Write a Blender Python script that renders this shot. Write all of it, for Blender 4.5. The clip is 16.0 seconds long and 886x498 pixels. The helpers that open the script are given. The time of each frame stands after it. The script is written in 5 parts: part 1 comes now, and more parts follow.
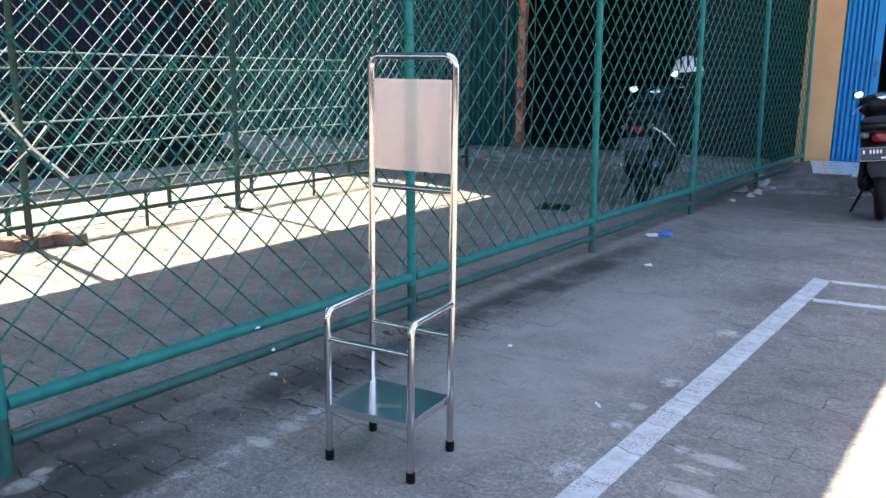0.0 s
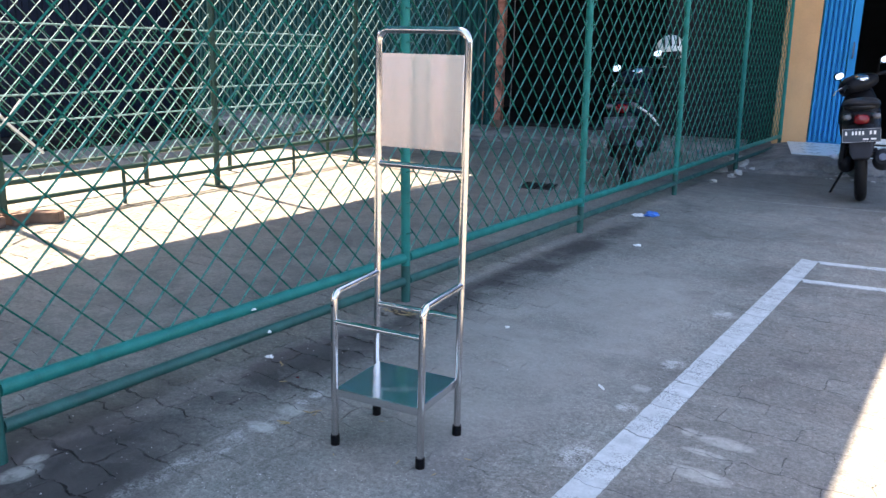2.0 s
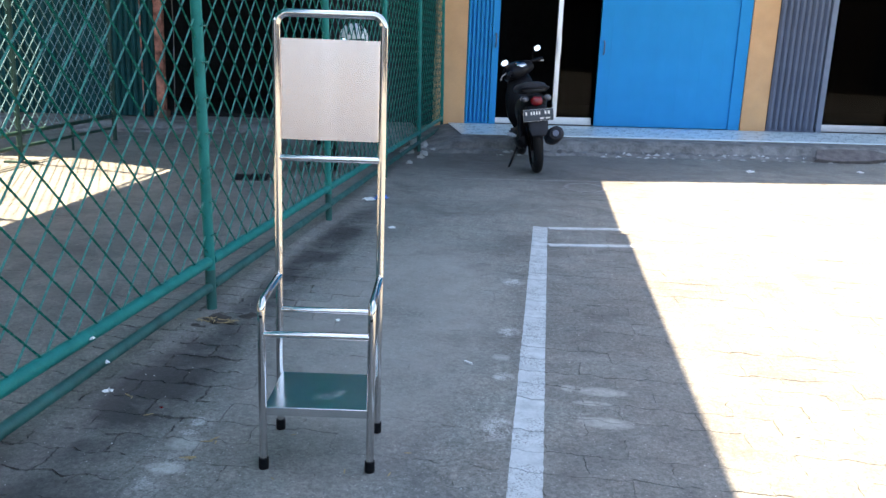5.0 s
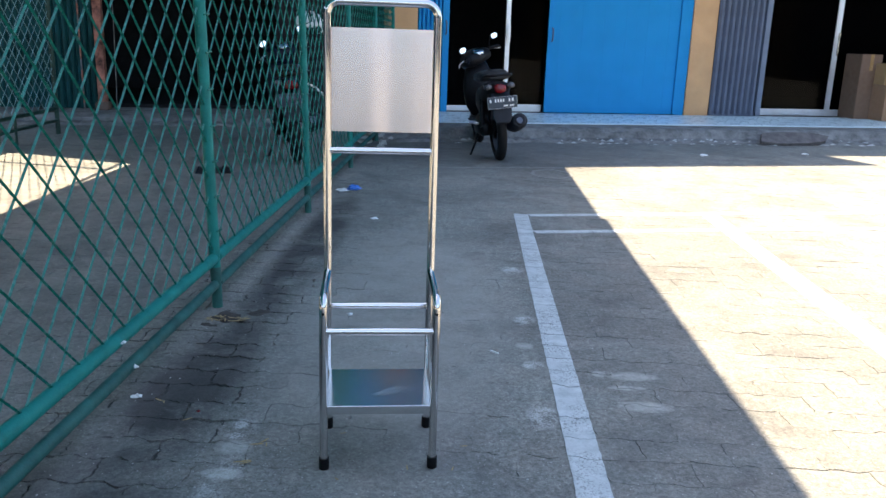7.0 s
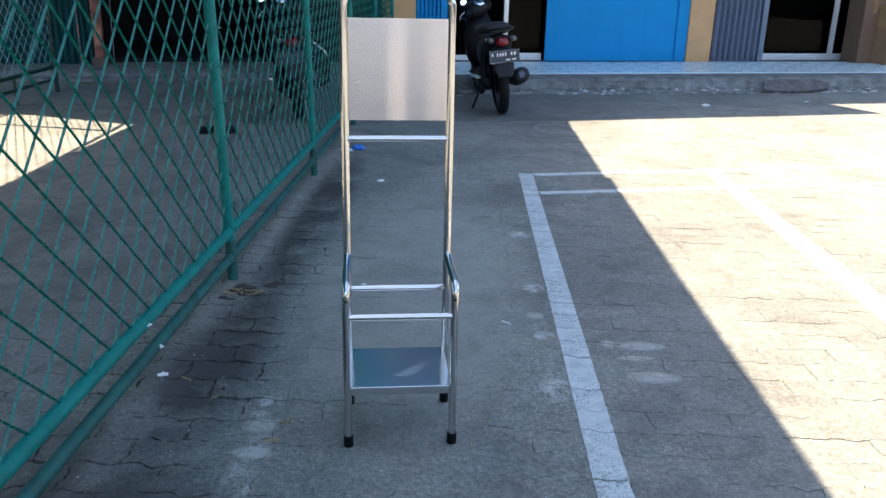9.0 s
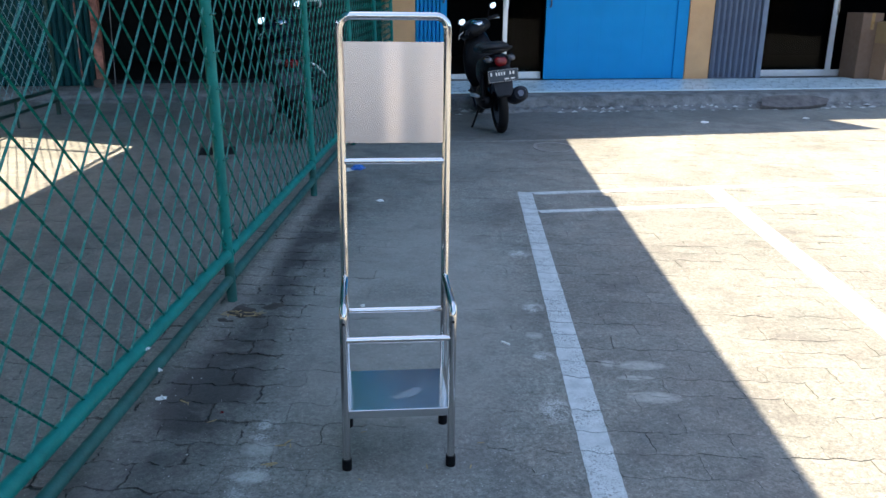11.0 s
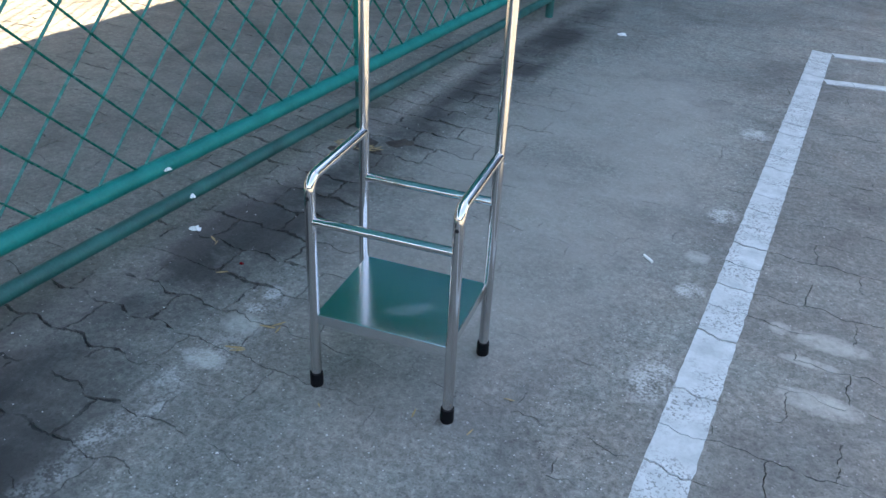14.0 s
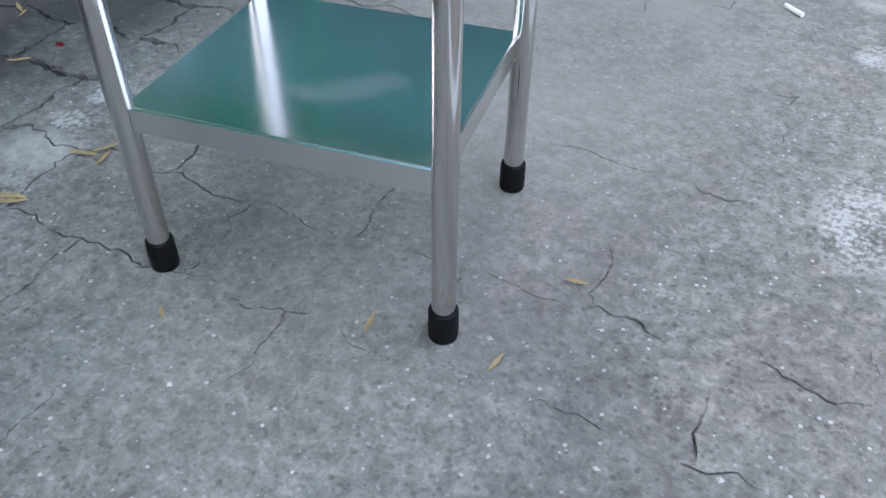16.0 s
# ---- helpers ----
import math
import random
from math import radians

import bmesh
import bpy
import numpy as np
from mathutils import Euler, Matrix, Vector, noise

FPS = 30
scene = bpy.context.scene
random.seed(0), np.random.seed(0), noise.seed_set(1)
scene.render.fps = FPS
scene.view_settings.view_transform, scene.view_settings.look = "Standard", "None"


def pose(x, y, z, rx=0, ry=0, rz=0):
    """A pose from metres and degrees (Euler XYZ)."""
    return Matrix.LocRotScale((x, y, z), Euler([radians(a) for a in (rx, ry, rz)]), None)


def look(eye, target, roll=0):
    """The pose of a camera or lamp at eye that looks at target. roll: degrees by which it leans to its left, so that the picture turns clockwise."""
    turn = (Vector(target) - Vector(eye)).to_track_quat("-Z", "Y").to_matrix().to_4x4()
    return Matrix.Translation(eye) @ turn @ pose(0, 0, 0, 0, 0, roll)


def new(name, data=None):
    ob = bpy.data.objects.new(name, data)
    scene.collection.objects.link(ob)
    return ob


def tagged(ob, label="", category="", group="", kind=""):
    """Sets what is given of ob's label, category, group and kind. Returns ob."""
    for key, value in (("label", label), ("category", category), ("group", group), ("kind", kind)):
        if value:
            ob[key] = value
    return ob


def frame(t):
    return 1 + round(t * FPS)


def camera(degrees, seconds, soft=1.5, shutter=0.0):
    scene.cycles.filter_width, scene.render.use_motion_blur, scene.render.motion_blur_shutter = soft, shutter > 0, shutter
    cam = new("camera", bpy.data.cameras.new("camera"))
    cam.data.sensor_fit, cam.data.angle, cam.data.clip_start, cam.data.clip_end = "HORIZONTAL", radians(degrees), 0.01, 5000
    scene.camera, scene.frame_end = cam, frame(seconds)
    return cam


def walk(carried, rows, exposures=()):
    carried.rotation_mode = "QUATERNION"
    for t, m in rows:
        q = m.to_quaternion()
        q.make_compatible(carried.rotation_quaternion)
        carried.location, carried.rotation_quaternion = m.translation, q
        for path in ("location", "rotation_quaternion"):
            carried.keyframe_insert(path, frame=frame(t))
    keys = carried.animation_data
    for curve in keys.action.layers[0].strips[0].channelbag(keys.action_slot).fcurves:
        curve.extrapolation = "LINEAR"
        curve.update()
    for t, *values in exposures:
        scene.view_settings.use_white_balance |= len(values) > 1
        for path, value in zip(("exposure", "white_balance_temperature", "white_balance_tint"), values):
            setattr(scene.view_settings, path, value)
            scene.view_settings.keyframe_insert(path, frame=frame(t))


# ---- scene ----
cam = camera(57.0, 16.0)
PATH = [
    (0, (0.34, 0.051, 1.065), (-0.805, 1.634, 0.636), 0.8),
    (0.5, (0.335, 0.052, 1.063), (-0.804, 1.635, 0.617), 0.7),
    (1, (0.325, 0.048, 1.064), (-0.81, 1.632, 0.615), 0.6),
    (1.5, (0.286, 0.034, 1.056), (-0.79, 1.653, 0.587), 1.5),
    (2, (0.22, 0.034, 1.057), (-0.856, 1.651, 0.578), 1.5),
    (2.5, (0.104, 0.077, 1.05), (-0.876, 1.748, 0.554), 0.3),
    (3, (0.014, 0.049, 1.047), (-0.791, 1.814, 0.561), 1.5),
    (3.2, (-0.054, 0.02, 1.039), (-0.733, 1.848, 0.593), 2.5),
    (5.5, (-0.575, -0.219, 1.029), (-0.797, 1.708, 0.544), 2.1),
    (6, (-0.627, -0.209, 1.026), (-0.909, 1.711, 0.543), 0.9),
    (6.5, (-0.663, -0.188, 1.026), (-0.928, 1.726, 0.509), 2.3),
    (7, (-0.816, -0.207, 1.024), (-0.872, 1.729, 0.522), 1.9),
    (7.5, (-0.895, -0.244, 1.051), (-0.869, 1.684, 0.52), 4.7),
    (8, (-0.894, -0.26, 1.106), (-0.913, 1.635, 0.467), 3.9),
    (8.5, (-0.876, -0.27, 1.14), (-0.934, 1.632, 0.524), 1.7),
    (9, (-0.865, -0.233, 1.14), (-0.912, 1.663, 0.504), 1.2),
    (9.2, (-0.862, -0.243, 1.147), (-0.922, 1.657, 0.525), 1.2),
    (11.3, (-0.85, -0.221, 1.15), (-0.904, 1.688, 0.556), 0.6),
    (11.5, (-0.792, -0.182, 1.144), (-0.933, 1.722, 0.548), 0.6),
    (12, (-0.665, -0.096, 1.13), (-0.926, 1.769, 0.455), 1.5),
    (12.5, (-0.597, 0.022, 1.1), (-0.886, 1.843, 0.325), 2.3),
    (13, (-0.549, 0.234, 1.081), (-0.981, 1.958, 0.164), 5.6),
    (13.5, (-0.494, 0.373, 1.045), (-1.029, 2.035, 0.07), 4.2),
    (14, (-0.416, 0.573, 1.015), (-1.157, 2.136, 0.011), 3.1),
    (14.5, (-0.448, 0.734, 0.965), (-1.203, 2.199, -0.168), 1.1),
    (15, (-0.59, 0.945, 0.854), (-1.299, 2.273, -0.462), 2.3),
    (15.5, (-0.649, 1.088, 0.67), (-1.252, 2.413, -0.702), 3.2),
    (16, (-0.682, 1.186, 0.492), (-1.329, 2.554, -0.817), 0.7),
]
EXPOSURES = [(0, 2.67, 7500, 20), (3, 2.74, 7500, 17), (5.5, 2.52, 7500, 12), (7, 2.25, 7200, 11), (8.5, 2.05, 7000, 10), (9, 2.15, 7000, 9), (11.5, 2.1, 6850, 9), (12.5, 2.26, 6950, 9), (13.5, 2.28, 6900, 8), (14, 2.62, 7400, 10), (14.5, 3.0, 7900, 11), (15.5, 3.13, 9100, 12), (16, 3.24, 9400, 17)]
walk(cam, [(t, look(eye, target, roll)) for t, eye, target, roll in PATH], EXPOSURES)

# ---- light ----
SUN_FROM = Vector((-0.986, 0.165, 0)).normalized()
SUN_UP = radians(62)
world = bpy.data.worlds.new("sky")
scene.world = world
world.use_nodes = True
wn = world.node_tree
sky = wn.nodes.new("ShaderNodeTexSky")
sky.sky_type, sky.sun_disc = "NISHITA", False
sky.sun_elevation, sky.sun_rotation = SUN_UP, math.atan2(SUN_FROM.x, SUN_FROM.y) % (2 * math.pi)
wn.links.new(sky.outputs["Color"], wn.nodes["Background"].inputs["Color"])
wn.nodes["Background"].inputs["Strength"].default_value = 0.132
sun = new("sun", bpy.data.lights.new("sun", "SUN"))
sun.data.energy, sun.data.angle, sun.data.color = 4.7, radians(0.55), (1.0, 0.885, 0.72)
sun_way = (SUN_FROM * math.cos(SUN_UP) + Vector((0, 0, math.sin(SUN_UP))))
sun.matrix_world = look(sun_way * 30, (0, 0, 0))


# ---- materials ----
def shader(name, rough=0.5, metal=0.0):
    m = bpy.data.materials.new(name)
    m.use_nodes = True
    t = m.node_tree
    b = t.nodes["Principled BSDF"]
    b.inputs["Roughness"].default_value, b.inputs["Metallic"].default_value = rough, metal
    return m, t, b


def node(t, kind, **values):
    n = t.nodes.new(kind)
    for key, value in values.items():
        n.inputs[key.replace("_", " ")].default_value = value
    return n


def noise_at(t, scale, detail=4.0, rough=0.55, stretch=None, space="Object"):
    co = t.nodes.new("ShaderNodeTexCoord")
    n = node(t, "ShaderNodeTexNoise", Scale=scale, Detail=detail, Roughness=rough)
    if stretch:
        mp = t.nodes.new("ShaderNodeMapping")
        mp.inputs["Scale"].default_value = stretch
        t.links.new(co.outputs[space], mp.inputs["Vector"])
        t.links.new(mp.outputs["Vector"], n.inputs["Vector"])
    else:
        t.links.new(co.outputs[space], n.inputs["Vector"])
    return n.outputs["Fac"]


def ramp(t, fac, *stops):
    r = t.nodes.new("ShaderNodeValToRGB")
    els = r.color_ramp.elements
    while len(els) < len(stops):
        els.new(0.5)
    for e, (p, c) in zip(els, stops):
        e.position, e.color = p, (*c, 1) if len(c) == 3 else c
    t.links.new(fac, r.inputs["Fac"])
    return r.outputs["Color"]


def mixed(t, fac, a, b, mode="MIX"):
    m = t.nodes.new("ShaderNodeMix")
    m.data_type, m.blend_type = "RGBA", mode
    for k, v in ((0, fac), (6, a), (7, b)):
        if hasattr(v, "is_linked"):
            t.links.new(v, m.inputs[k])
        else:
            m.inputs[k].default_value = v if k == 0 else (*v, 1)
    return m.outputs[2]


def bumped(t, b, height, strength, distance=0.01):
    n = node(t, "ShaderNodeBump", Strength=strength, Distance=distance)
    t.links.new(height, n.inputs["Height"])
    t.links.new(n.outputs["Normal"], b.inputs["Normal"])
    return n


def plain(name, col, rough=0.5, metal=0.0, vary=0.12, scale=9.0, bump=0.1, fine=180.0):
    """A painted or moulded surface: broad blotches, fine grain and a little relief."""
    m, t, b = shader(name, rough, metal)
    dark = tuple(c * (1 - vary) for c in col)
    light = tuple(min(1, c * (1 + vary)) for c in col)
    c1 = ramp(t, noise_at(t, scale), (0.3, dark), (0.7, light))
    fine_n = noise_at(t, fine, 2)
    c2 = mixed(t, 0.25, c1, ramp(t, fine_n, (0.3, dark), (0.7, light)))
    t.links.new(c2, b.inputs["Base Color"])
    r = ramp(t, noise_at(t, scale * 2.3), (0.3, (rough * 0.8,) * 3), (0.7, (min(1, rough * 1.2),) * 3))
    t.links.new(r, b.inputs["Roughness"])
    if bump:
        bumped(t, b, fine_n, bump, 0.002)
    return m


PAINT = plain("green_pipe_paint", (0.0015, 0.170, 0.148), 0.42, vary=0.28, scale=14, bump=0.15)
# darker, duller green for the lower rails and post feet
LOW_PAINT = plain("low_green_paint", (0.006, 0.085, 0.074), 0.55, vary=0.45, scale=10, bump=0.25)
WIRE = plain("green_wire_paint", (0.003, 0.128, 0.096), 0.26, vary=0.35, scale=30)
RUBBER = plain("black_rubber", (0.012, 0.012, 0.013), 0.6)
FOOT_RUBBER = plain("black_foot_rubber", (0.0035, 0.0037, 0.005), 0.55, vary=0.2, scale=60)
BLUE = plain("blue_door_paint", (0.0, 0.262, 0.56), 0.62, vary=0.06, scale=3)
ORANGE = plain("orange_plaster", (0.66, 0.36, 0.17), 0.8, vary=0.12, scale=3, bump=0.3, fine=90)
GREY_GATE = plain("grey_gate_paint", (0.12, 0.14, 0.19), 0.45, vary=0.12)
PALE_GATE = plain("pale_gate_paint", (0.15, 0.18, 0.24), 0.5, vary=0.12)
ALU = plain("aluminium", (0.72, 0.73, 0.74), 0.35, 0.6, vary=0.06)
TEAL = plain("dark_teal_shutter", (0.004, 0.055, 0.058), 0.5, vary=0.3)
# near-black: the shade inside shops, garage and shed is put into this colour
DARK = plain("shade_dark_plaster", (0.018, 0.018, 0.02), 0.85, vary=0.3)
TILE = plain("pale_porch_tile", (0.66, 0.78, 0.80), 0.3, vary=0.03)
KERB = plain("worn_concrete", (0.17, 0.165, 0.158), 0.9, vary=0.6, scale=7, bump=0.8, fine=45)
BLACK = plain("black_plastic", (0.007, 0.007, 0.009), 0.42, vary=0.3)
CARD = plain("cardboard", (0.27, 0.15, 0.085), 0.85, vary=0.1)
WHITE = plain("white_plastic", (0.78, 0.78, 0.76), 0.45, vary=0.05)
CHROME = plain("chrome", (0.8, 0.8, 0.82), 0.08, 1.0, vary=0.03, bump=0)
RED = plain("red_lens", (0.17, 0.005, 0.008), 0.12, vary=0.1, bump=0)
STEEL = plain("polished_stainless", (0.64, 0.62, 0.61), 0.12, 1.0, vary=0.03, bump=0)
BRICK = plain("fired_clay", (0.15, 0.095, 0.075), 0.9, vary=0.35, scale=25, bump=0.5)
ROOF = plain("grey_roof_sheet", (0.12, 0.27, 0.52), 0.5, vary=0.1)
FAR_PAINT = plain("old_dark_green_paint", (0.010, 0.048, 0.036), 0.5, vary=0.4, scale=12)
# paler than the near wire: sun glints are put into this colour
FAR_WIRE = plain("sun_glint_wire", (0.14, 0.27, 0.29), 0.35, 0.0, vary=0.5, scale=30)
PALE_SHEET = plain("pale_blue_sheet", (0.10, 0.38, 0.72), 0.6, vary=0.1)
BROWNWALL = plain("brown_plaster", (0.020, 0.016, 0.014), 0.85, vary=0.15, scale=2)
PALEWALL = plain("blue_grey_plaster", (0.13, 0.18, 0.25), 0.85, vary=0.1, scale=2)
PINKWALL = plain("pink_plaster", (0.74, 0.60, 0.57), 0.85, vary=0.08, scale=2)
NAVY = plain("dark_navy_paint", (0.008, 0.013, 0.028), 0.5, vary=0.3)
REDWALL = plain("flaking_red_paint", (0.34, 0.13, 0.09), 0.85, vary=1.0, scale=11, bump=0.5, fine=60)
SEAT = plain("black_vinyl", (0.014, 0.014, 0.015), 0.5, vary=0.2)
MATT = plain("matt_grey_black", (0.028, 0.031, 0.040), 0.6, vary=0.2)
MOTO_BLUE = plain("dark_blue_bodywork", (0.004, 0.009, 0.020), 0.4, vary=0.2)
PLATE = plain("plate_enamel", (0.030, 0.045, 0.065), 0.4, vary=0.15)
SMOKED = plain("smoked_lens", (0.10, 0.10, 0.11), 0.2, vary=0.1, bump=0)
MIRROR = plain("mirror_glass", (0.85, 0.87, 0.9), 0.03, 1.0, vary=0.01, bump=0)
BAG = plain("blue_plastic_film", (0.02, 0.16, 0.55), 0.35, vary=0.4, scale=40)
LEAF = plain("dry_leaf", (0.36, 0.255, 0.125), 0.75, vary=0.4, scale=60)
CHIP = plain("plaster_chips", (0.42, 0.42, 0.40), 0.85, vary=0.3, scale=12)
GRIT = plain("pale_grit", (0.42, 0.41, 0.39), 0.85, vary=0.4, scale=30)

PAINT.node_tree.nodes["Principled BSDF"].inputs["Specular IOR Level"].default_value = 0.2
for m in (BLUE, BLACK, DARK, TEAL, NAVY, MATT, MOTO_BLUE, GREY_GATE, RUBBER, FOOT_RUBBER):
    m.node_tree.nodes["Principled BSDF"].inputs["Specular IOR Level"].default_value = 0.15

# brushed sheet: a satin finish that spreads the highlight
PANEL, t, b = shader("brushed_stainless", 0.26, 1.0)
b.inputs["Anisotropic"].default_value, b.inputs["Anisotropic Rotation"].default_value = 0.75, 0.25
t.links.new(ramp(t, noise_at(t, 2.5, 2), (0.3, (0.76, 0.685, 0.68)), (0.7, (0.79, 0.71, 0.705))), b.inputs["Base Color"])
t.links.new(ramp(t, noise_at(t, 3, 2), (0.35, (0.22,) * 3), (0.7, (0.26,) * 3)), b.inputs["Roughness"])


def place_of(t):
    g = t.nodes.new("ShaderNodeNewGeometry")
    return g.outputs["Position"]


def noise_on(t, vec, scale, detail=4.0, rough=0.55, warp=0.0):
    n = node(t, "ShaderNodeTexNoise", Scale=scale, Detail=detail, Roughness=rough, Distortion=warp)
    t.links.new(vec, n.inputs["Vector"])
    return n.outputs["Fac"]


def calc(t, op, a, b=0.0, c=0.0, clamp=False):
    m = t.nodes.new("ShaderNodeMath")
    m.operation, m.use_clamp = op, clamp
    for k, v in enumerate((a, b, c)):
        if hasattr(v, "is_linked"):
            t.links.new(v, m.inputs[k])
        else:
            m.inputs[k].default_value = v
    return m.outputs[0]


def spot(t, vec, cx, cy, rx, ry):
    """1 inside a soft oval of the yard, 0 outside."""
    s = t.nodes.new("ShaderNodeSeparateXYZ")
    t.links.new(vec, s.inputs[0])
    dx = calc(t, "DIVIDE", calc(t, "SUBTRACT", s.outputs["X"], cx), rx)
    dy = calc(t, "DIVIDE", calc(t, "SUBTRACT", s.outputs["Y"], cy), ry)
    d = calc(t, "ADD", calc(t, "MULTIPLY", dx, dx), calc(t, "MULTIPLY", dy, dy))
    return calc(t, "SUBTRACT", 1.35, d, clamp=True)


def yard(name, base, joints):
    """Weathered concrete: speckled aggregate, stains, pale cement smears."""
    m, t, b = shader(name, 0.88)
    pos = place_of(t)
    grain = noise_on(t, pos, 260, 3, 0.7)
    speck = noise_on(t, pos, 120, 2, 0.5)
    blot = noise_on(t, pos, 1.7, 6, 0.65, 0.5)
    mid = noise_on(t, pos, 15, 6, 0.75, 0.3)
    cells = []
    for sc in (230.0, 90.0):
        v = node(t, "ShaderNodeTexVoronoi", Scale=sc)
        t.links.new(pos, v.inputs["Vector"])
        q = t.nodes.new("ShaderNodeSeparateColor")
        t.links.new(v.outputs["Color"], q.inputs[0])
        cells.append(q.outputs[0])
    tone = ramp(t, blot, (0.30, tuple(c * 0.38 for c in base)), (0.5, base), (0.70, tuple(c * 1.55 for c in base)))
    tone = mixed(t, 0.50, tone, ramp(t, mid, (0.30, tuple(c * 0.50 for c in base)), (0.5, base), (0.72, tuple(c * 1.6 for c in base))))
    tone = mixed(t, 0.30, tone, ramp(t, grain, (0.36, tuple(c * 0.30 for c in base)), (0.5, base), (0.66, tuple(min(1, c * 2.1) for c in base))))
    tone = mixed(t, 0.34, tone, ramp(t, cells[0], (0.0, tuple(c * 0.28 for c in base)), (0.3, (base[0] * 0.72, base[1] * 0.66, base[2] * 0.60)), (0.6, (base[0] * 0.96, base[1] * 1.02, base[2] * 1.06)), (1.0, tuple(c * 2.3 for c in base))))
    tone = mixed(t, 0.15, tone, ramp(t, cells[1], (0.0, tuple(c * 0.45 for c in base)), (0.5, base), (1.0, tuple(c * 1.7 for c in base))))
    mottle = noise_on(t, pos, 62, 6, 0.78, 0.4)
    tone = mixed(t, 0.50, tone, ramp(t, mottle, (0.34, tuple(c * 0.28 for c in base)), (0.5, tuple(c * 1.05 for c in base)), (0.66, tuple(c * 2.1 for c in base))))
    green = noise_on(t, pos, 5.5, 3, 0.6)
    tone = mixed(t, 0.5, tone, mixed(t, 1.0, tone, ramp(t, green, (0.35, (1.04, 0.98, 0.92)), (0.65, (0.94, 1.02, 1.0))), "MULTIPLY"))
    for sc, lo, hi, col in ((75.0, 0.10, 0.15, (0.58, 0.57, 0.55)), (80.0, 0.16, 0.27, (0.055, 0.052, 0.050)), (150.0, 0.20, 0.34, (0.075, 0.068, 0.062))):
        v = node(t, "ShaderNodeTexVoronoi", Scale=sc)
        t.links.new(pos, v.inputs["Vector"])
        q = t.nodes.new("ShaderNodeSeparateColor")
        t.links.new(v.outputs["Color"], q.inputs[0])
        near = ramp(t, v.outputs["Distance"], (lo, (1, 1, 1)), (hi, (0, 0, 0)))
        few = ramp(t, q.outputs[1], (0.56, (0, 0, 0)), (0.60, (1, 1, 1)))
        tone = mixed(t, calc(t, "MULTIPLY", near, calc(t, "MULTIPLY", few, 0.75 if col[0] > 0.3 else 0.5)), tone, col)
    pale = ramp(t, speck, (0.66, (0, 0, 0)), (0.70, (1, 1, 1)))
    tone = mixed(t, calc(t, "MULTIPLY", pale, 0.35), tone, (0.46, 0.45, 0.43))
    # black algae along the fence
    patchy = noise_on(t, pos, 3.2, 5, 0.65, 0.6)
    black = calc(t, "MAXIMUM", spot(t, pos, -1.58, 3.7, 0.13, 1.3), calc(t, "MAXIMUM", spot(t, pos, -1.68, 0.75, 0.38, 0.85), calc(t, "MAXIMUM", spot(t, pos, -1.62, 2.0, 0.16, 0.7), spot(t, pos, -1.58, 0.95, 0.26, 0.5))))
    k = calc(t, "MULTIPLY", black, ramp(t, patchy, (0.28, (0, 0, 0)), (0.52, (1, 1, 1))))
    tone = mixed(t, calc(t, "MULTIPLY", k, 0.86), tone, (0.030, 0.028, 0.028))
    # darker patchy oval on the ground by the fence's near end
    fence_dark = calc(t, "MULTIPLY", spot(t, pos, -1.60, 0.92, 0.32, 0.50), ramp(t, patchy, (0.22, (0.5, 0.5, 0.5)), (0.48, (1, 1, 1))))
    tone = mixed(t, calc(t, "MULTIPLY", fence_dark, 0.76), tone, (0.040, 0.037, 0.036))
    # lighter brown oval over the ground inside the fence
    inner_brown = calc(t, "MULTIPLY", spot(t, pos, -2.7, 3.0, 0.95, 5.0), ramp(t, blot, (0.25, (0.25, 0.25, 0.25)), (0.7, (0.75, 0.75, 0.75))))
    tone = mixed(t, calc(t, "MULTIPLY", inner_brown, 0.62), tone, (0.250, 0.208, 0.192))
    # broad oval of darker ground right of the white line
    bay = calc(t, "MULTIPLY", spot(t, pos, 0.35, 2.3, 0.85, 3.2), ramp(t, blot, (0.25, (0.45, 0.45, 0.45)), (0.6, (1, 1, 1))))
    tone = mixed(t, calc(t, "MULTIPLY", bay, 0.34), tone, (0.098, 0.093, 0.090))
    # ground before the porch made darker in a broad patchy oval
    porch_dark = calc(t, "MULTIPLY", spot(t, pos, -0.6, 7.6, 1.5, 1.5), ramp(t, patchy, (0.25, (0.4, 0.4, 0.4)), (0.6, (1, 1, 1))))
    tone = mixed(t, calc(t, "MULTIPLY", porch_dark, 0.55), tone, (0.085, 0.083, 0.080))
    dust = noise_on(t, pos, 0.9, 5, 0.7, 0.8)
    tone = mixed(t, 0.6, tone, mixed(t, 1.0, tone, ramp(t, dust, (0.36, (0.68, 0.67, 0.66)), (0.52, (1.0, 1.0, 1.0)), (0.66, (1.2, 1.19, 1.16))), "MULTIPLY"))
    worn = ramp(t, noise_on(t, pos, 13, 5, 0.75, 0.5), (0.34, (0.76, 0.75, 0.74)), (0.5, (1, 1, 1)), (0.68, (1.14, 1.14, 1.12)))
    tone = mixed(t, 0.8, tone, mixed(t, 1.0, tone, worn, "MULTIPLY"))
    stain = ramp(t, noise_on(t, pos, 2.3, 6, 0.7, 0.7), (0.50, (0, 0, 0)), (0.64, (1, 1, 1)))
    tone = mixed(t, calc(t, "MULTIPLY", stain, 0.42), tone, (0.066, 0.062, 0.060))
    # a cement wash over the middle of the way
    wash = calc(t, "MULTIPLY", spot(t, pos, -1.05, 2.85, 0.42, 1.3), ramp(t, patchy, (0.30, (0.35, 0.35, 0.35)), (0.6, (1, 1, 1))))
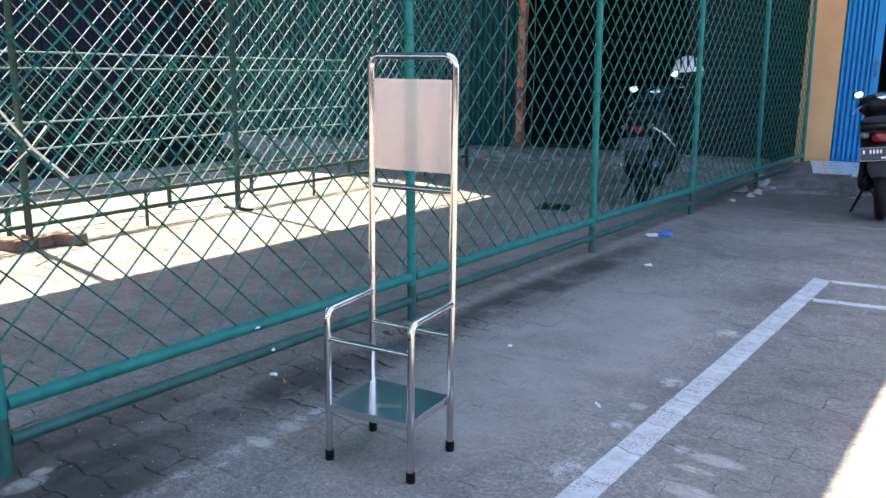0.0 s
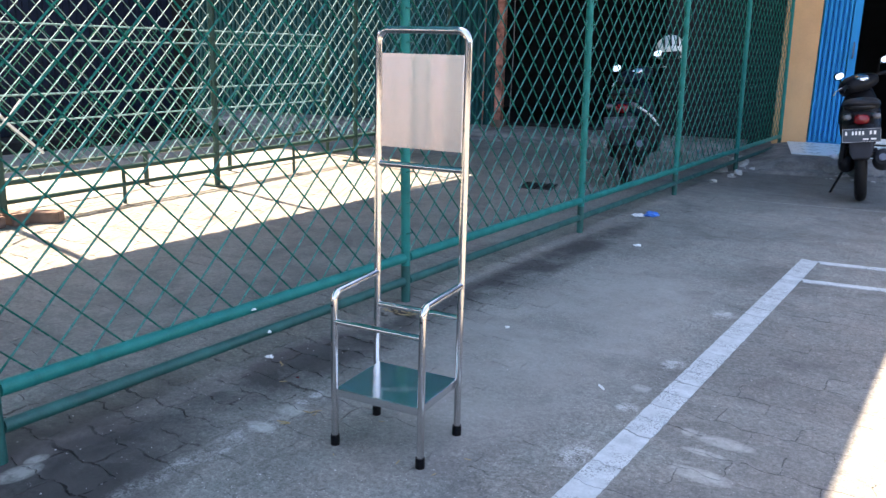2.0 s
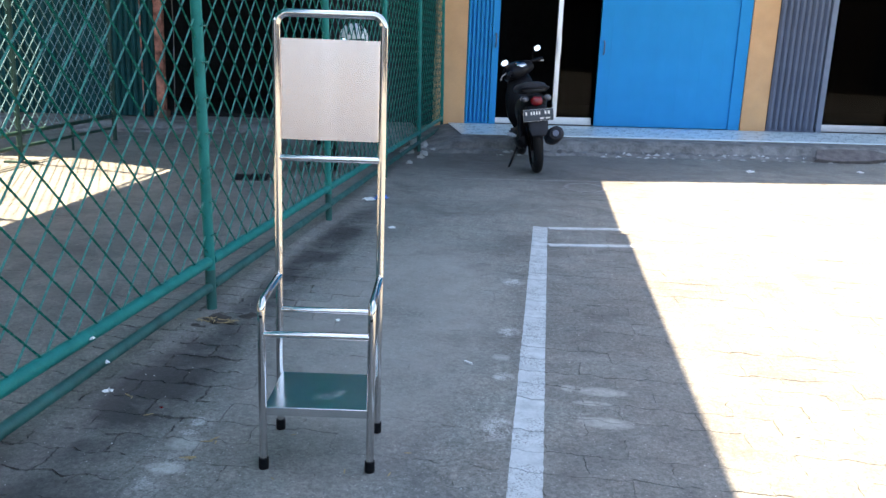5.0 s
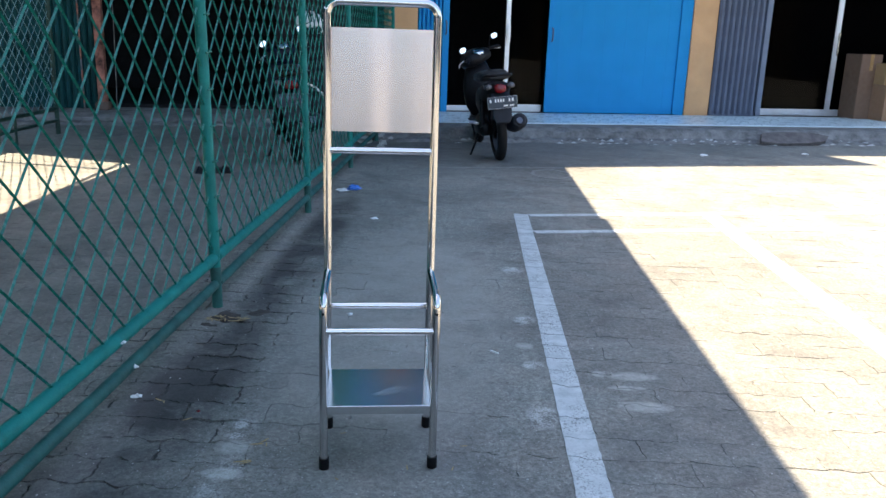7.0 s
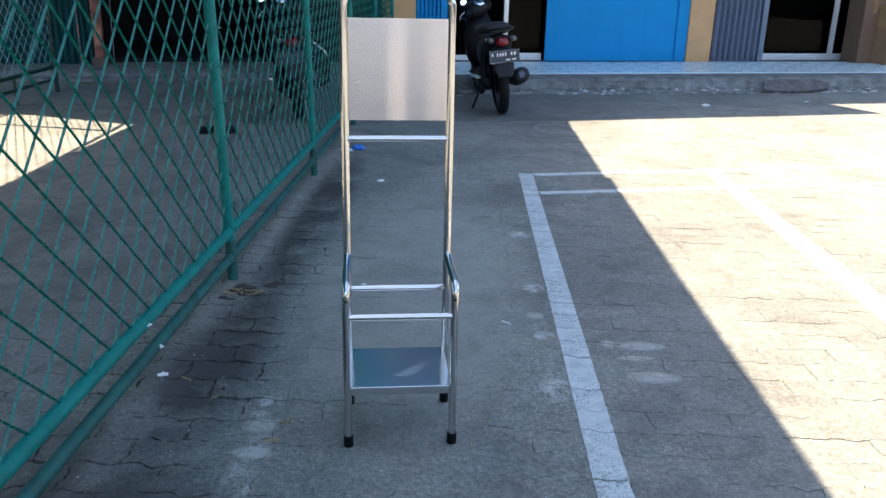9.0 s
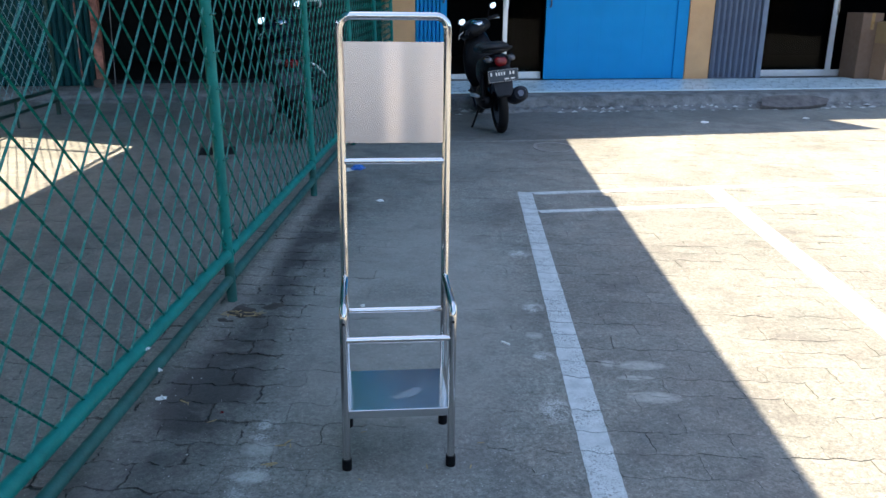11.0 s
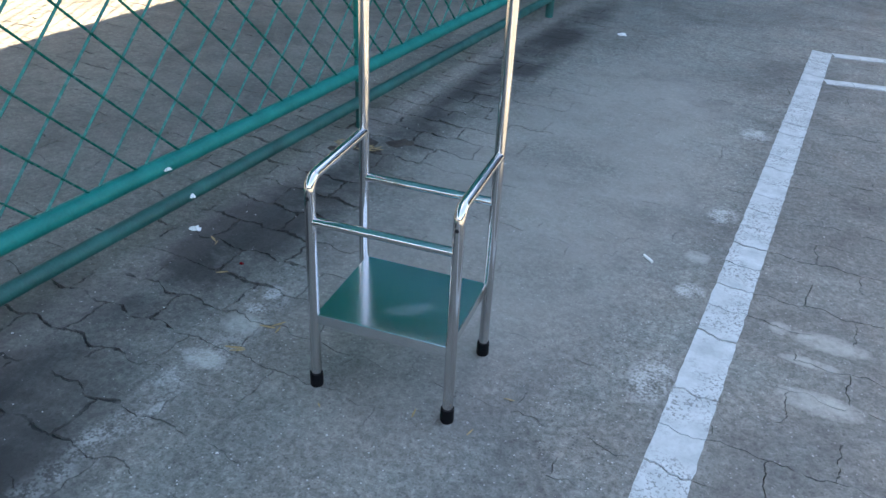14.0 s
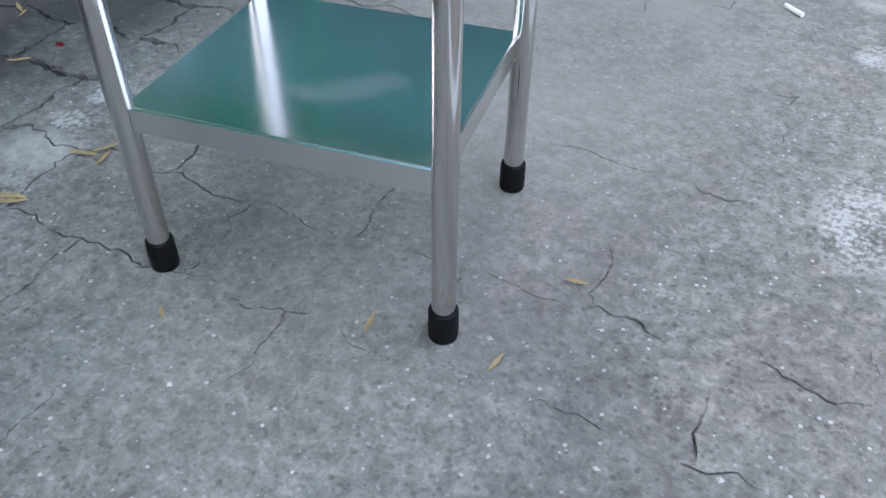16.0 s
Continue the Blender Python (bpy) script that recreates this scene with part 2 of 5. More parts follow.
    tone = mixed(t, calc(t, "MULTIPLY", wash, 0.70), tone, (0.32, 0.30, 0.27))
    # pale cement smears on single stones and the rubbed-out old line
    wear = calc(t, "ADD", calc(t, "MULTIPLY", noise_on(t, pos, 26, 5, 0.7, 0.3), 0.5), calc(t, "MULTIPLY", noise_on(t, pos, 170, 3, 0.6), 0.5))
    keep = ramp(t, wear, (0.46, (0, 0, 0)), (0.56, (1, 1, 1)))
    old = calc(t, "MULTIPLY", calc(t, "MULTIPLY", spot(t, pos, -1.375, 1.42, 0.046, 0.44), 0.72), ramp(t, noise_on(t, pos, 11, 3, 0.6), (0.36, (0.1, 0.1, 0.1)), (0.6, (1, 1, 1))))
    for cx, cy, rx, ry in ((-0.58, 1.915, 0.044, 0.085), (-0.584, 2.282, 0.035, 0.036), (-0.587, 2.72, 0.040, 0.055), (-1.40, 1.78, 0.024, 0.03), (-1.397, 1.714, 0.028, 0.022), (-1.374, 1.527, 0.05, 0.032), (-0.60, 3.4, 0.05, 0.06)):
        old = calc(t, "MAXIMUM", old, spot(t, pos, cx, cy, rx, ry))
    tone = mixed(t, calc(t, "MULTIPLY", calc(t, "MULTIPLY", old, keep), 0.75), tone, (0.50, 0.50, 0.48))
    soft_keep = ramp(t, noise_on(t, pos, 34, 5, 0.7, 0.4), (0.30, (0.25, 0.25, 0.25)), (0.55, (1, 1, 1)))
    slurry = spot(t, pos, -0.272, 2.225, 0.075, 0.034)
    for cx, cy, rx, ry in ((-0.375, 2.235, 0.022, 0.022), (-0.305, 2.132, 0.055, 0.016), (-0.272, 2.003, 0.075, 0.034), (-1.386, 1.654, 0.044, 0.036), (-1.376, 1.525, 0.045, 0.026), (-0.60, 2.45, 0.03, 0.03), (-1.665, 0.985, 0.035, 0.055), (-1.70, 1.05, 0.02, 0.03)):
        slurry = calc(t, "MAXIMUM", slurry, spot(t, pos, cx, cy, rx, ry))
    slurry = calc(t, "MULTIPLY", calc(t, "MULTIPLY", calc(t, "POWER", slurry, 0.6), soft_keep), 0.62)
    tone = mixed(t, slurry, tone, (0.42, 0.42, 0.38))
    if not joints:
        info = t.nodes.new("ShaderNodeObjectInfo")
        geo = t.nodes.new("ShaderNodeNewGeometry")
        r = calc(t, "FRACT", calc(t, "ADD", info.outputs["Random"], geo.outputs["Random Per Island"]))
        tone = mixed(t, 0.35, tone, mixed(t, 1.0, tone, ramp(t, r, (0.0, (0.82, 0.82, 0.83)), (1.0, (1.14, 1.13, 1.12))), "MULTIPLY"))
    else:
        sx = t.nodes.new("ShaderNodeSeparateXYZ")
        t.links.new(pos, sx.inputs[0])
        # colour goes darker with depth below the paver tops
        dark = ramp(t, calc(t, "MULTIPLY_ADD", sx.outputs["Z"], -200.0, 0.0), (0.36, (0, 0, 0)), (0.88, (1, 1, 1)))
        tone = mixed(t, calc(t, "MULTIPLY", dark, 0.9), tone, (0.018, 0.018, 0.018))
    t.links.new(tone, b.inputs["Base Color"])
    h = calc(t, "ADD", calc(t, "MULTIPLY", cells[0], 0.25), calc(t, "ADD", calc(t, "MULTIPLY", grain, 0.35), calc(t, "ADD", calc(t, "MULTIPLY", mid, 1.2), calc(t, "MULTIPLY", mottle, 0.9))))
    bumped(t, b, h, 0.6, 0.0025)
    return m


PAVER = yard("weathered_paver", (0.188, 0.185, 0.169), False)
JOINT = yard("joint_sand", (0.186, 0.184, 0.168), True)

# shelf: brushed sheet with a wiped smear
SHELF, t, b = shader("shelf_stainless", 0.21, 1.0)
grain = noise_at(t, 1.0, 3, 0.6, (3, 500, 40))
own = t.nodes.new("ShaderNodeTexCoord").outputs["Object"]
smear = calc(t, "MAXIMUM", spot(t, own, 0.008, 0.062, 0.030, 0.014), calc(t, "MAXIMUM", spot(t, own, 0.028, 0.079, 0.030, 0.020), spot(t, own, 0.047, 0.097, 0.024, 0.016)))
wiped = ramp(t, noise_at(t, 1.0, 4, 0.6, (55, 30, 30)), (0.32, (0.45, 0.45, 0.45)), (0.62, (0.9, 0.9, 0.9)))
smear = calc(t, "MULTIPLY", calc(t, "MULTIPLY", smear, smear), wiped, clamp=True)
metal = ramp(t, grain, (0.3, (0.66, 0.66, 0.66)), (0.7, (0.73, 0.73, 0.73)))
t.links.new(mixed(t, calc(t, "MULTIPLY", smear, 0.2), metal, (0.85, 0.87, 0.88)), b.inputs["Base Color"])
t.links.new(calc(t, "SUBTRACT", 1.0, calc(t, "MULTIPLY", smear, 0.07)), b.inputs["Metallic"])
t.links.new(mixed(t, smear, ramp(t, noise_at(t, 9, 3), (0.4, (0.16,) * 3), (0.75, (0.22,) * 3)), (0.28, 0.28, 0.28)), b.inputs["Roughness"])
bumped(t, b, grain, 0.02, 0.0004)

# worn road paint: chips show the concrete below
LINE, t, b = shader("road_paint", 0.75)
pos = place_of(t)
chips = ramp(t, noise_on(t, pos, 150, 4, 0.65), (0.41, (0, 0, 0)), (0.47, (1, 1, 1)))
worn = ramp(t, noise_on(t, pos, 6.5, 4, 0.6), (0.44, (0.30, 0.30, 0.30)), (0.56, (1, 1, 1)))
cover = calc(t, "MAXIMUM", calc(t, "MULTIPLY", chips, 1.0), calc(t, "MULTIPLY", worn, 0.92), clamp=True)
white = ramp(t, noise_on(t, pos, 23, 4), (0.3, (0.37, 0.40, 0.40)), (0.7, (0.52, 0.555, 0.555)))
t.links.new(mixed(t, cover, (0.13, 0.13, 0.125), white), b.inputs["Base Color"])
bumped(t, b, chips, 0.3, 0.001)


# ---- mesh helpers ----
def part(name, bm, material, parent=None, label="", smooth=False):
    me = bpy.data.meshes.new(name)
    bm.to_mesh(me)
    bm.free()
    me.materials.append(material)
    if smooth:
        for p in me.polygons:
            p.use_smooth = True
    ob = new(name, me)
    if parent:
        ob.parent = parent
    return tagged(ob, label)


def thing(name, m, label, category, group="", kind=""):
    ob = new(name)
    ob.empty_display_size = 0.05
    ob.matrix_world = m
    return tagged(ob, label, category, group, kind)


def box(bm, lo, hi, bevel=0.0):
    made = bmesh.ops.create_cube(bm, size=1)["verts"]
    lo, hi = Vector(lo), Vector(hi)
    for v in made:
        v.co = Vector(((lo.x + hi.x) / 2 + v.co.x * (hi.x - lo.x), (lo.y + hi.y) / 2 + v.co.y * (hi.y - lo.y), (lo.z + hi.z) / 2 + v.co.z * (hi.z - lo.z)))
    if bevel:
        es = list({e for v in made for e in v.link_edges})
        bmesh.ops.bevel(bm, geom=es, offset=bevel, segments=2, affect="EDGES")
    return bm


def boxed(lo, hi, bevel=0.0):
    return box(bmesh.new(), lo, hi, bevel)


def sweep(bm, pts, r, seg=12, caps=True, flat=1.0):
    """A round bar along points; r may be one radius or one for each point."""
    pts = [Vector(p) for p in pts]
    radii = r if isinstance(r, (list, tuple)) else [r] * len(pts)
    way = (pts[1] - pts[0]).normalized()
    side = way.orthogonal().normalized()
    rings = []
    for i, p in enumerate(pts):
        a = (pts[i] - pts[i - 1]).normalized() if i else way
        b = (pts[i + 1] - pts[i]).normalized() if i < len(pts) - 1 else a
        mid = (a + b).normalized()
        side = (side - mid * side.dot(mid)).normalized()
        up = mid.cross(side)
        rings.append([bm.verts.new(p + (side * math.cos(k * 2 * math.pi / seg) + up * math.sin(k * 2 * math.pi / seg) * flat) * radii[i]) for k in range(seg)])
    for a, b in zip(rings, rings[1:]):
        for k in range(seg):
            bm.faces.new((a[k], a[(k + 1) % seg], b[(k + 1) % seg], b[k]))
    if caps:
        bm.faces.new([bm.verts.new(v.co) for v in rings[0][::-1]])
        bm.faces.new([bm.verts.new(v.co) for v in rings[-1]])
    return bm


def bar(a, b, r, seg=12):
    return sweep(bmesh.new(), (a, b), r, seg)


def arc(c, r, a0, a1, plane, n=8):
    """Points of an arc round c, from angle a0 to a1 in degrees, in the plane of two unit vectors."""
    e, f = Vector(plane[0]), Vector(plane[1])
    return [Vector(c) + (e * math.cos(radians(a0 + (a1 - a0) * i / n)) + f * math.sin(radians(a0 + (a1 - a0) * i / n))) * r for i in range(n + 1)]


def loft(bm, rings, seg=20, power=2.4):
    """A closed skin through rounded cross-sections: (y, z, half width, half height[, x])."""
    made = []
    for ring in rings:
        y, z, w, h = ring[:4]
        x = ring[4] if len(ring) > 4 else 0
        vs = []
        for k in range(seg):
            a = 2 * math.pi * k / seg
            c, s = math.cos(a), math.sin(a)
            vs.append(bm.verts.new((x + w * math.copysign(abs(c) ** (2 / power), c), y, z + h * math.copysign(abs(s) ** (2 / power), s))))
        made.append(vs)
    for a, b in zip(made, made[1:]):
        for k in range(seg):
            bm.faces.new((a[k], b[k], b[(k + 1) % seg], a[(k + 1) % seg]))
    bm.faces.new(made[0])
    bm.faces.new(made[-1][::-1])
    bmesh.ops.recalc_face_normals(bm, faces=bm.faces[:])
    return bm


def ring_solid(bm, profile, seg=32, axis="x"):
    """Turns a closed profile of (radius, offset) round the x axis."""
    rows = []
    for k in range(seg):
        a = 2 * math.pi * k / seg
        rows.append([bm.verts.new((o, r * math.cos(a), r * math.sin(a))) for r, o in profile])
    n = len(profile)
    for k in range(seg):
        a, b = rows[k], rows[(k + 1) % seg]
        for j in range(n):
            bm.faces.new((a[j], a[(j + 1) % n], b[(j + 1) % n], b[j]))
    bmesh.ops.recalc_face_normals(bm, faces=bm.faces[:])
    return bm


# ---- the plan ----
FX = -1.755                      # the fence's line
POSTS = (-0.78, 0.985, 2.725, 4.48, 6.20, 7.95, 9.74)
PORCH = 0.135
FRONT = pose(0.20, 10.27, 0, 0, 0, 13.5)    # x along the shop front, y into the shops
LEFT = pose(-4.0, 8.85, 0, 0, 0, 13.5)      # the neighbour's front
ROW, LONG, WAVE = 0.112, 0.224, 0.0058       # the wavy pavers

# ---- ground ----
bm = bmesh.new()
xs = [-70, -20, -7] + [-7 + 0.08 * i for i in range(1, 58)] + [-2.4 + 0.024 * i for i in range(125)] + [0.6 + 0.08 * i for i in range(55)] + [20, 70]
ys = [-70, -20, -1.5] + [-1.5 + 0.08 * i for i in range(1, 29)] + [0.8 + 0.024 * i for i in range(145)] + [4.28 + 0.08 * i for i in range(53)] + [20, 70]
rows = []
for y in ys:
    row = []
    for x in xs:
        inner = -7 < x < 5 and -1.5 < y < 8.5
        # cement wash hides the joints in the middle of the way and bares them by the fence and the line
        smooth_way = math.exp(-((x + 0.93) / 0.42) ** 2) * (0.72 + 0.28 / (1 + math.exp(-(y - 1.9) * 4)))
        smooth_way = max(smooth_way, 0.75 / (1 + math.exp(-(y - 3.4) * 3)))
        smooth_way = max(smooth_way, 0.95 * math.exp(-((x + 0.69) / 0.12) ** 2 - ((y - 1.61) / 0.12) ** 2))
        by_fence = math.exp(-((x + 1.62) / 0.28) ** 2)
        lift = 0.0052 * noise.noise(Vector((x * 2.6, y * 2.6, 3))) + 0.0050 * noise.noise(Vector((x * 7, y * 7, 7))) + 0.0062 * noise.noise(Vector((x * 19, y * 19, 1))) + 0.0030 * noise.noise(Vector((x * 37, y * 37, 8)))
        z = -0.0026 + lift + 0.0031 * smooth_way - 0.0036 * by_fence - 0.0010 * max(0, min(1, (x + 0.52) * 5))
        if not inner or y > 7.45 + 0.24 * x and x > -1.7 or y > 8.1 + 0.24 * (x + 4) or x > 4.5:
            z = 0.0008
        row.append(bm.verts.new((x, y, min(z, 0.0014))))
    rows.append(row)
for a, b in zip(rows, rows[1:]):
    for i in range(len(xs) - 1):
        bm.faces.new((a[i], a[i + 1], b[i + 1], b[i]))
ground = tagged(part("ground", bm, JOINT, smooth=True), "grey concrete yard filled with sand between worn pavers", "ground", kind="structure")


def wave(s):
    return WAVE * math.sin(2 * math.pi * s / ROW)


def jag(x, y):
    """How far a worn joint at this place has broken away from its true line."""
    p = Vector((x, y, 0))
    d = 0.0105 * noise.noise_vector(p * 12) + 0.0078 * noise.noise_vector(p * 38) + 0.0056 * noise.noise_vector(p * 105)
    return d.x, d.y


def painted(sections, label, top=0.0022):
    """A painted line: one skin of cross-sections, sunk where a joint of the pavers runs under it."""
    bm = bmesh.new()
    rows = [[bm.verts.new((x, y, -0.006 if sunk else top)) for x, y in pts] for sunk, pts in sections]
    for a, b in zip(rows, rows[1:]):
        for i in range(len(a) - 1):
            bm.faces.new((a[i], a[i + 1], b[i + 1], b[i]))
    rim = [e for e in bm.edges if len(e.link_faces) == 1]
    out = bmesh.ops.extrude_edge_only(bm, edges=rim)
    for v in out["geom"]:
        if isinstance(v, bmesh.types.BMVert):
            v.co.z = -0.008
    bmesh.ops.recalc_face_normals(bm, faces=bm.faces[:])
    return tagged(part("parking_line", bm, LINE), label, "road marking", group="parking lines", kind="structure")


def ragged(v, seed):
    return 0.004 * noise.noise(Vector((v * 35, seed, 0))) + 0.003 * noise.noise(Vector((v * 110, seed, 4)))


def line_along(x0, y0, y1, w, seed):
    """Along y: the rows of pavers cross it."""
    rng = random.Random(seed)
    sections = []

    def row(y, sunk):
        a, b = x0 - w / 2 + ragged(y, seed), x0 + w / 2 + ragged(y, seed + 9)
        pts = []
        for i in range(15):
            x = a + (b - a) * i / 14
            pts.append((x, y + wave(x) + jag(x, round(y / ROW) * ROW + wave(x))[1]))
        sections.append((sunk, pts))

    k = math.floor(y0 / ROW)
    while k * ROW < y1:
        a, b = max(y0, k * ROW), min(y1, (k + 1) * ROW)
        if b - a > 0.03:
            gap = rng.choice((0.0, 0.0013, 0.002, 0.0026, 0.0036))
            for i in range(6):
                row(a + 0.003 + (b - a - 0.006) * i / 5, False)
            if gap:
                row(b - gap, False), row(b - gap * 0.3, True), row(b + gap * 0.3, True), row(b + gap, False)
        k += 1
    return sections


def line_across(a, b, w, seed):
    rng = random.Random(seed)
    a, b = Vector(a), Vector(b)
    d = (b - a).normalized()
    nrm = Vector((-d.y, d.x))
    total, s, sections = (b - a).length, 0.0, []

    def row(v, sunk):
        lo, hi = -w / 2 + ragged(v, seed), w / 2 + ragged(v, seed + 9)
        sections.append((sunk, [tuple(a + d * (v + 0.004 * math.sin(i * 1.3)) + nrm * (lo + (hi - lo) * i / 4)) for i in range(5)]))

    while s < total - 0.02:
        e = min(total, s + rng.choice((0.112, 0.224, 0.224)))
        for i in range(6):
            row(s + 0.004 + (e - s - 0.008) * i / 5, False)
        if rng.random() < 0.6:
            row(e - 0.002, False), row(e - 0.0006, True), row(e + 0.0006, True), row(e + 0.002, False)
        s = e
    return sections


painted(line_along(-0.492, -1.5, 4.66, 0.086, 1), "worn white painted parking line over cracked pavers")
painted(line_along(0.70, -1.5, 4.95, 0.11, 2), "worn white painted parking line in full sun")
painted(line_across((-0.445, 4.63), (3.6, 5.50), 0.06, 3), "thin white painted cross line of a parking bay", 0.0029)
painted(line_across((-0.445, 4.19), (3.6, 5.06), 0.06, 4), "thin white painted cross line of a parking bay", 0.0029)


# a faint chalk ring and a worn line near the porch
FAINT, t, b = shader("faint_chalk", 0.85)
pos = place_of(t)
t.links.new(mixed(t, ramp(t, noise_on(t, pos, 30, 5, 0.7), (0.40, (0, 0, 0)), (0.60, (1, 1, 1))), (0.15, 0.145, 0.135), (0.24, 0.24, 0.225)), b.inputs["Base Color"])
bm = bmesh.new()
ring = []
for i in range(40):
    a = 2 * math.pi * i / 40
    r = 0.5 + 0.05 * noise.noise(Vector((math.cos(a) * 2, math.sin(a) * 2, 3)))
    ring.append([bm.verts.new((-0.16 + (r + d) * 0.30 * math.cos(a), 6.24 + (r + d) * 0.42 * math.sin(a), z)) for d, z in ((-0.05, -0.004), (-0.05, 0.0034), (0.05, 0.0034), (0.05, -0.004))])
for i in range(40):
    p, q = ring[i], ring[(i + 1) % 40]
    for k in range(3):
        bm.faces.new((p[k], q[k], q[k + 1], p[k + 1]))
tagged(part("chalk_ring", bm, FAINT), "faint pale ring chalked on the pavers", "ground marking", kind="structure")
worn_line = painted(line_across((-1.30, 6.33), (-0.03, 6.60), 0.035, 7), "nearly worn off pale line near the porch", 0.0032)
worn_line.data.materials[0] = FAINT


# ---- the shop front ----
def placed(name, lo, hi, material, label, category, at=FRONT, bevel=0.004, kind="structure"):
    ob = tagged(part(name, boxed(lo, hi, bevel), material), label, category, kind=kind)
    ob.matrix_world = at
    return ob


def step(name, at, x0, x1, y0, y1, rise, seed, label, worn=0.0):
    """A raised concrete slab with an uneven, chipped front edge."""
    rng = random.Random(seed)
    bm = bmesh.new()
    m = int((x1 - x0) / 0.045)
    cols = []
    for i in range(m + 1):
        x = x0 + (x1 - x0) * i / m
        k = min(1.0, (x - x0) / worn) if worn else 1.0
        z = rise * (0.25 + 0.75 * k * k * (3 - 2 * k))
        j = noise.noise(Vector((x * 2.1, seed, 0))) * 0.05 + noise.noise(Vector((x * 9, seed, 5))) * 0.022
        chip = max(0, noise.noise(Vector((x * 3.3, seed, 9))) - 0.25) * 0.10
        cols.append([bm.verts.new(p) for p in ((x, y0 + j - 0.21 - chip, -0.02), (x, y0 + j - 0.18 - chip, min(0.026, z * 0.25) + rng.uniform(-0.013, 0.010)), (x, y0 + j * 0.5 - 0.07, min(0.042, z * 0.4) + rng.uniform(-0.013, 0.010)), (x, y0 + j * 0.5 - 0.045, z * 0.7), (x, y0 + j * 0.5 - 0.01 + chip, z - 0.014 - chip * 0.6), (x, y0 + j + 0.03 + chip, z), (x, y1, z), (x, y1, -0.02))])
    for a, b in zip(cols, cols[1:]):
        for k in range(7):
            bm.faces.new((a[k], b[k], b[k + 1], a[k + 1]))
    bm.faces.new(cols[0])
    bm.faces.new(cols[-1][::-1])
    bmesh.ops.recalc_face_normals(bm, faces=bm.faces[:])
    ob = tagged(part(name, bm, KERB, smooth=False), label, "step", kind="structure")
    ob.matrix_world = at
    return ob


step("pavement", FRONT, -2.45, 9.0, -1.66, 0.3, PORCH, 3, "worn concrete porch step with a chipped edge", 0.55)
placed("column", (-2.11, -0.06, 0.0), (-1.755, 0.3, 3.4), ORANGE, "orange painted plaster column beside the fence", "column")
placed("wall_link", (-3.4, 0.31, 0), (-1.96, 0.45, 3.4), DARK, "wall between garage and shop, coloured near-black for shade", "wall")
placed("column", (1.80, -0.02, PORCH), (2.14, 0.4, 3.4), ORANGE, "orange painted plaster column between two shops", "column")
placed("wall_upper", (-1.9, 0, 3.2), (9, 0.3, 7.5), PALEWALL, "dark blue grey plaster wall above the shops", "wall")
# inner walls whose colour already holds the shade
placed("wall_back", (-1.9, 4.0, PORCH), (9, 4.2, 3.4), DARK, "back wall of the shops, coloured near-black for shade", "wall")
placed("wall_side", (-1.95, 0.3, PORCH), (-1.85, 4.2, 3.4), DARK, "side wall of the shop, coloured near-black for shade", "wall")
placed("wall_between", (1.9, 0.4, PORCH), (2.05, 4.2, 3.4), DARK, "wall between two shops, coloured near-black for shade", "wall")
placed("wall_far", (9.0, 0, PORCH), (9.2, 4.2, 3.4), DARK, "end wall of the shops, coloured near-black for shade", "wall")
placed("ceiling", (-1.9, 0.3, 3.2), (9, 4.2, 3.3), DARK, "shop ceiling, coloured near-black for shade", "ceiling")
placed("floor_inner", (-1.9, 0.3, 0.0), (9, 4.2, PORCH + 0.012), DARK, "shop floor, coloured near-black for shade", "floor")

# pale chips and broken lumps along the foot of the step
bm = bmesh.new()
rng = random.Random(31)
for i in range(190):
    x = rng.uniform(-1.7, 4.6)
    if noise.noise(Vector((x * 1.6, 4, 2))) < -0.12:
        continue
    y = -1.90 + noise.noise(Vector((x * 2.1, 3, 0))) * 0.05 + rng.uniform(-0.07, 0.16)
    s0 = rng.uniform(0.008, 0.034)
    a = [bm.verts.new((x + s0 * math.cos(k) * rng.uniform(0.8, 1.7), y + s0 * math.sin(k) * rng.uniform(0.6, 1.1), 0.02 if y > -1.86 else 0.0)) for k in (0.1, 1.2, 2.4, 3.5, 4.6, 5.5)]
    top = bm.verts.new((x, y, s0 * rng.uniform(0.25, 0.6) + (0.03 if y > -1.86 else 0.0)))
    for k in range(6):
        bm.faces.new((a[k], a[(k + 1) % 6], top))
chips = tagged(part("rubble", bm, CHIP), "pale plaster chips along the foot of the step", "rubble", kind="stuff")
chips.matrix_world = FRONT
# a broken slab leaning on the step's face, in place of a dark hollow
slab_stone = plain("brown_concrete", (0.12, 0.105, 0.10), 0.9, vary=0.4, scale=12, bump=0.7, fine=70)
bm = bmesh.new()
rim = [(1.72, 0.02), (1.95, -0.01), (2.30, 0.0), (2.52, 0.03), (2.60, 0.10), (2.44, 0.15), (2.05, 0.16), (1.80, 0.14)]
low = [bm.verts.new((x, -1.97 + v * 1.1, 0.004 + v * 0.62)) for x, v in rim]
high = [bm.verts.new((x, -1.985 + v * 1.1, 0.034 + v * 0.62)) for x, v in rim]
bm.faces.new(low[::-1]), bm.faces.new(high)
for k in range(8):
    bm.faces.new((low[k], low[(k + 1) % 8], high[(k + 1) % 8], high[k]))
slab = tagged(part("slab", bm, slab_stone), "broken brownish concrete slab standing in for a dark hollow in the step", "slab")
slab.matrix_world = FRONT
# porch tiles, each its own piece
porch = thing("floor", FRONT, "pale glazed tiles on the porch", "floor", kind="structure")
tile_mesh = None
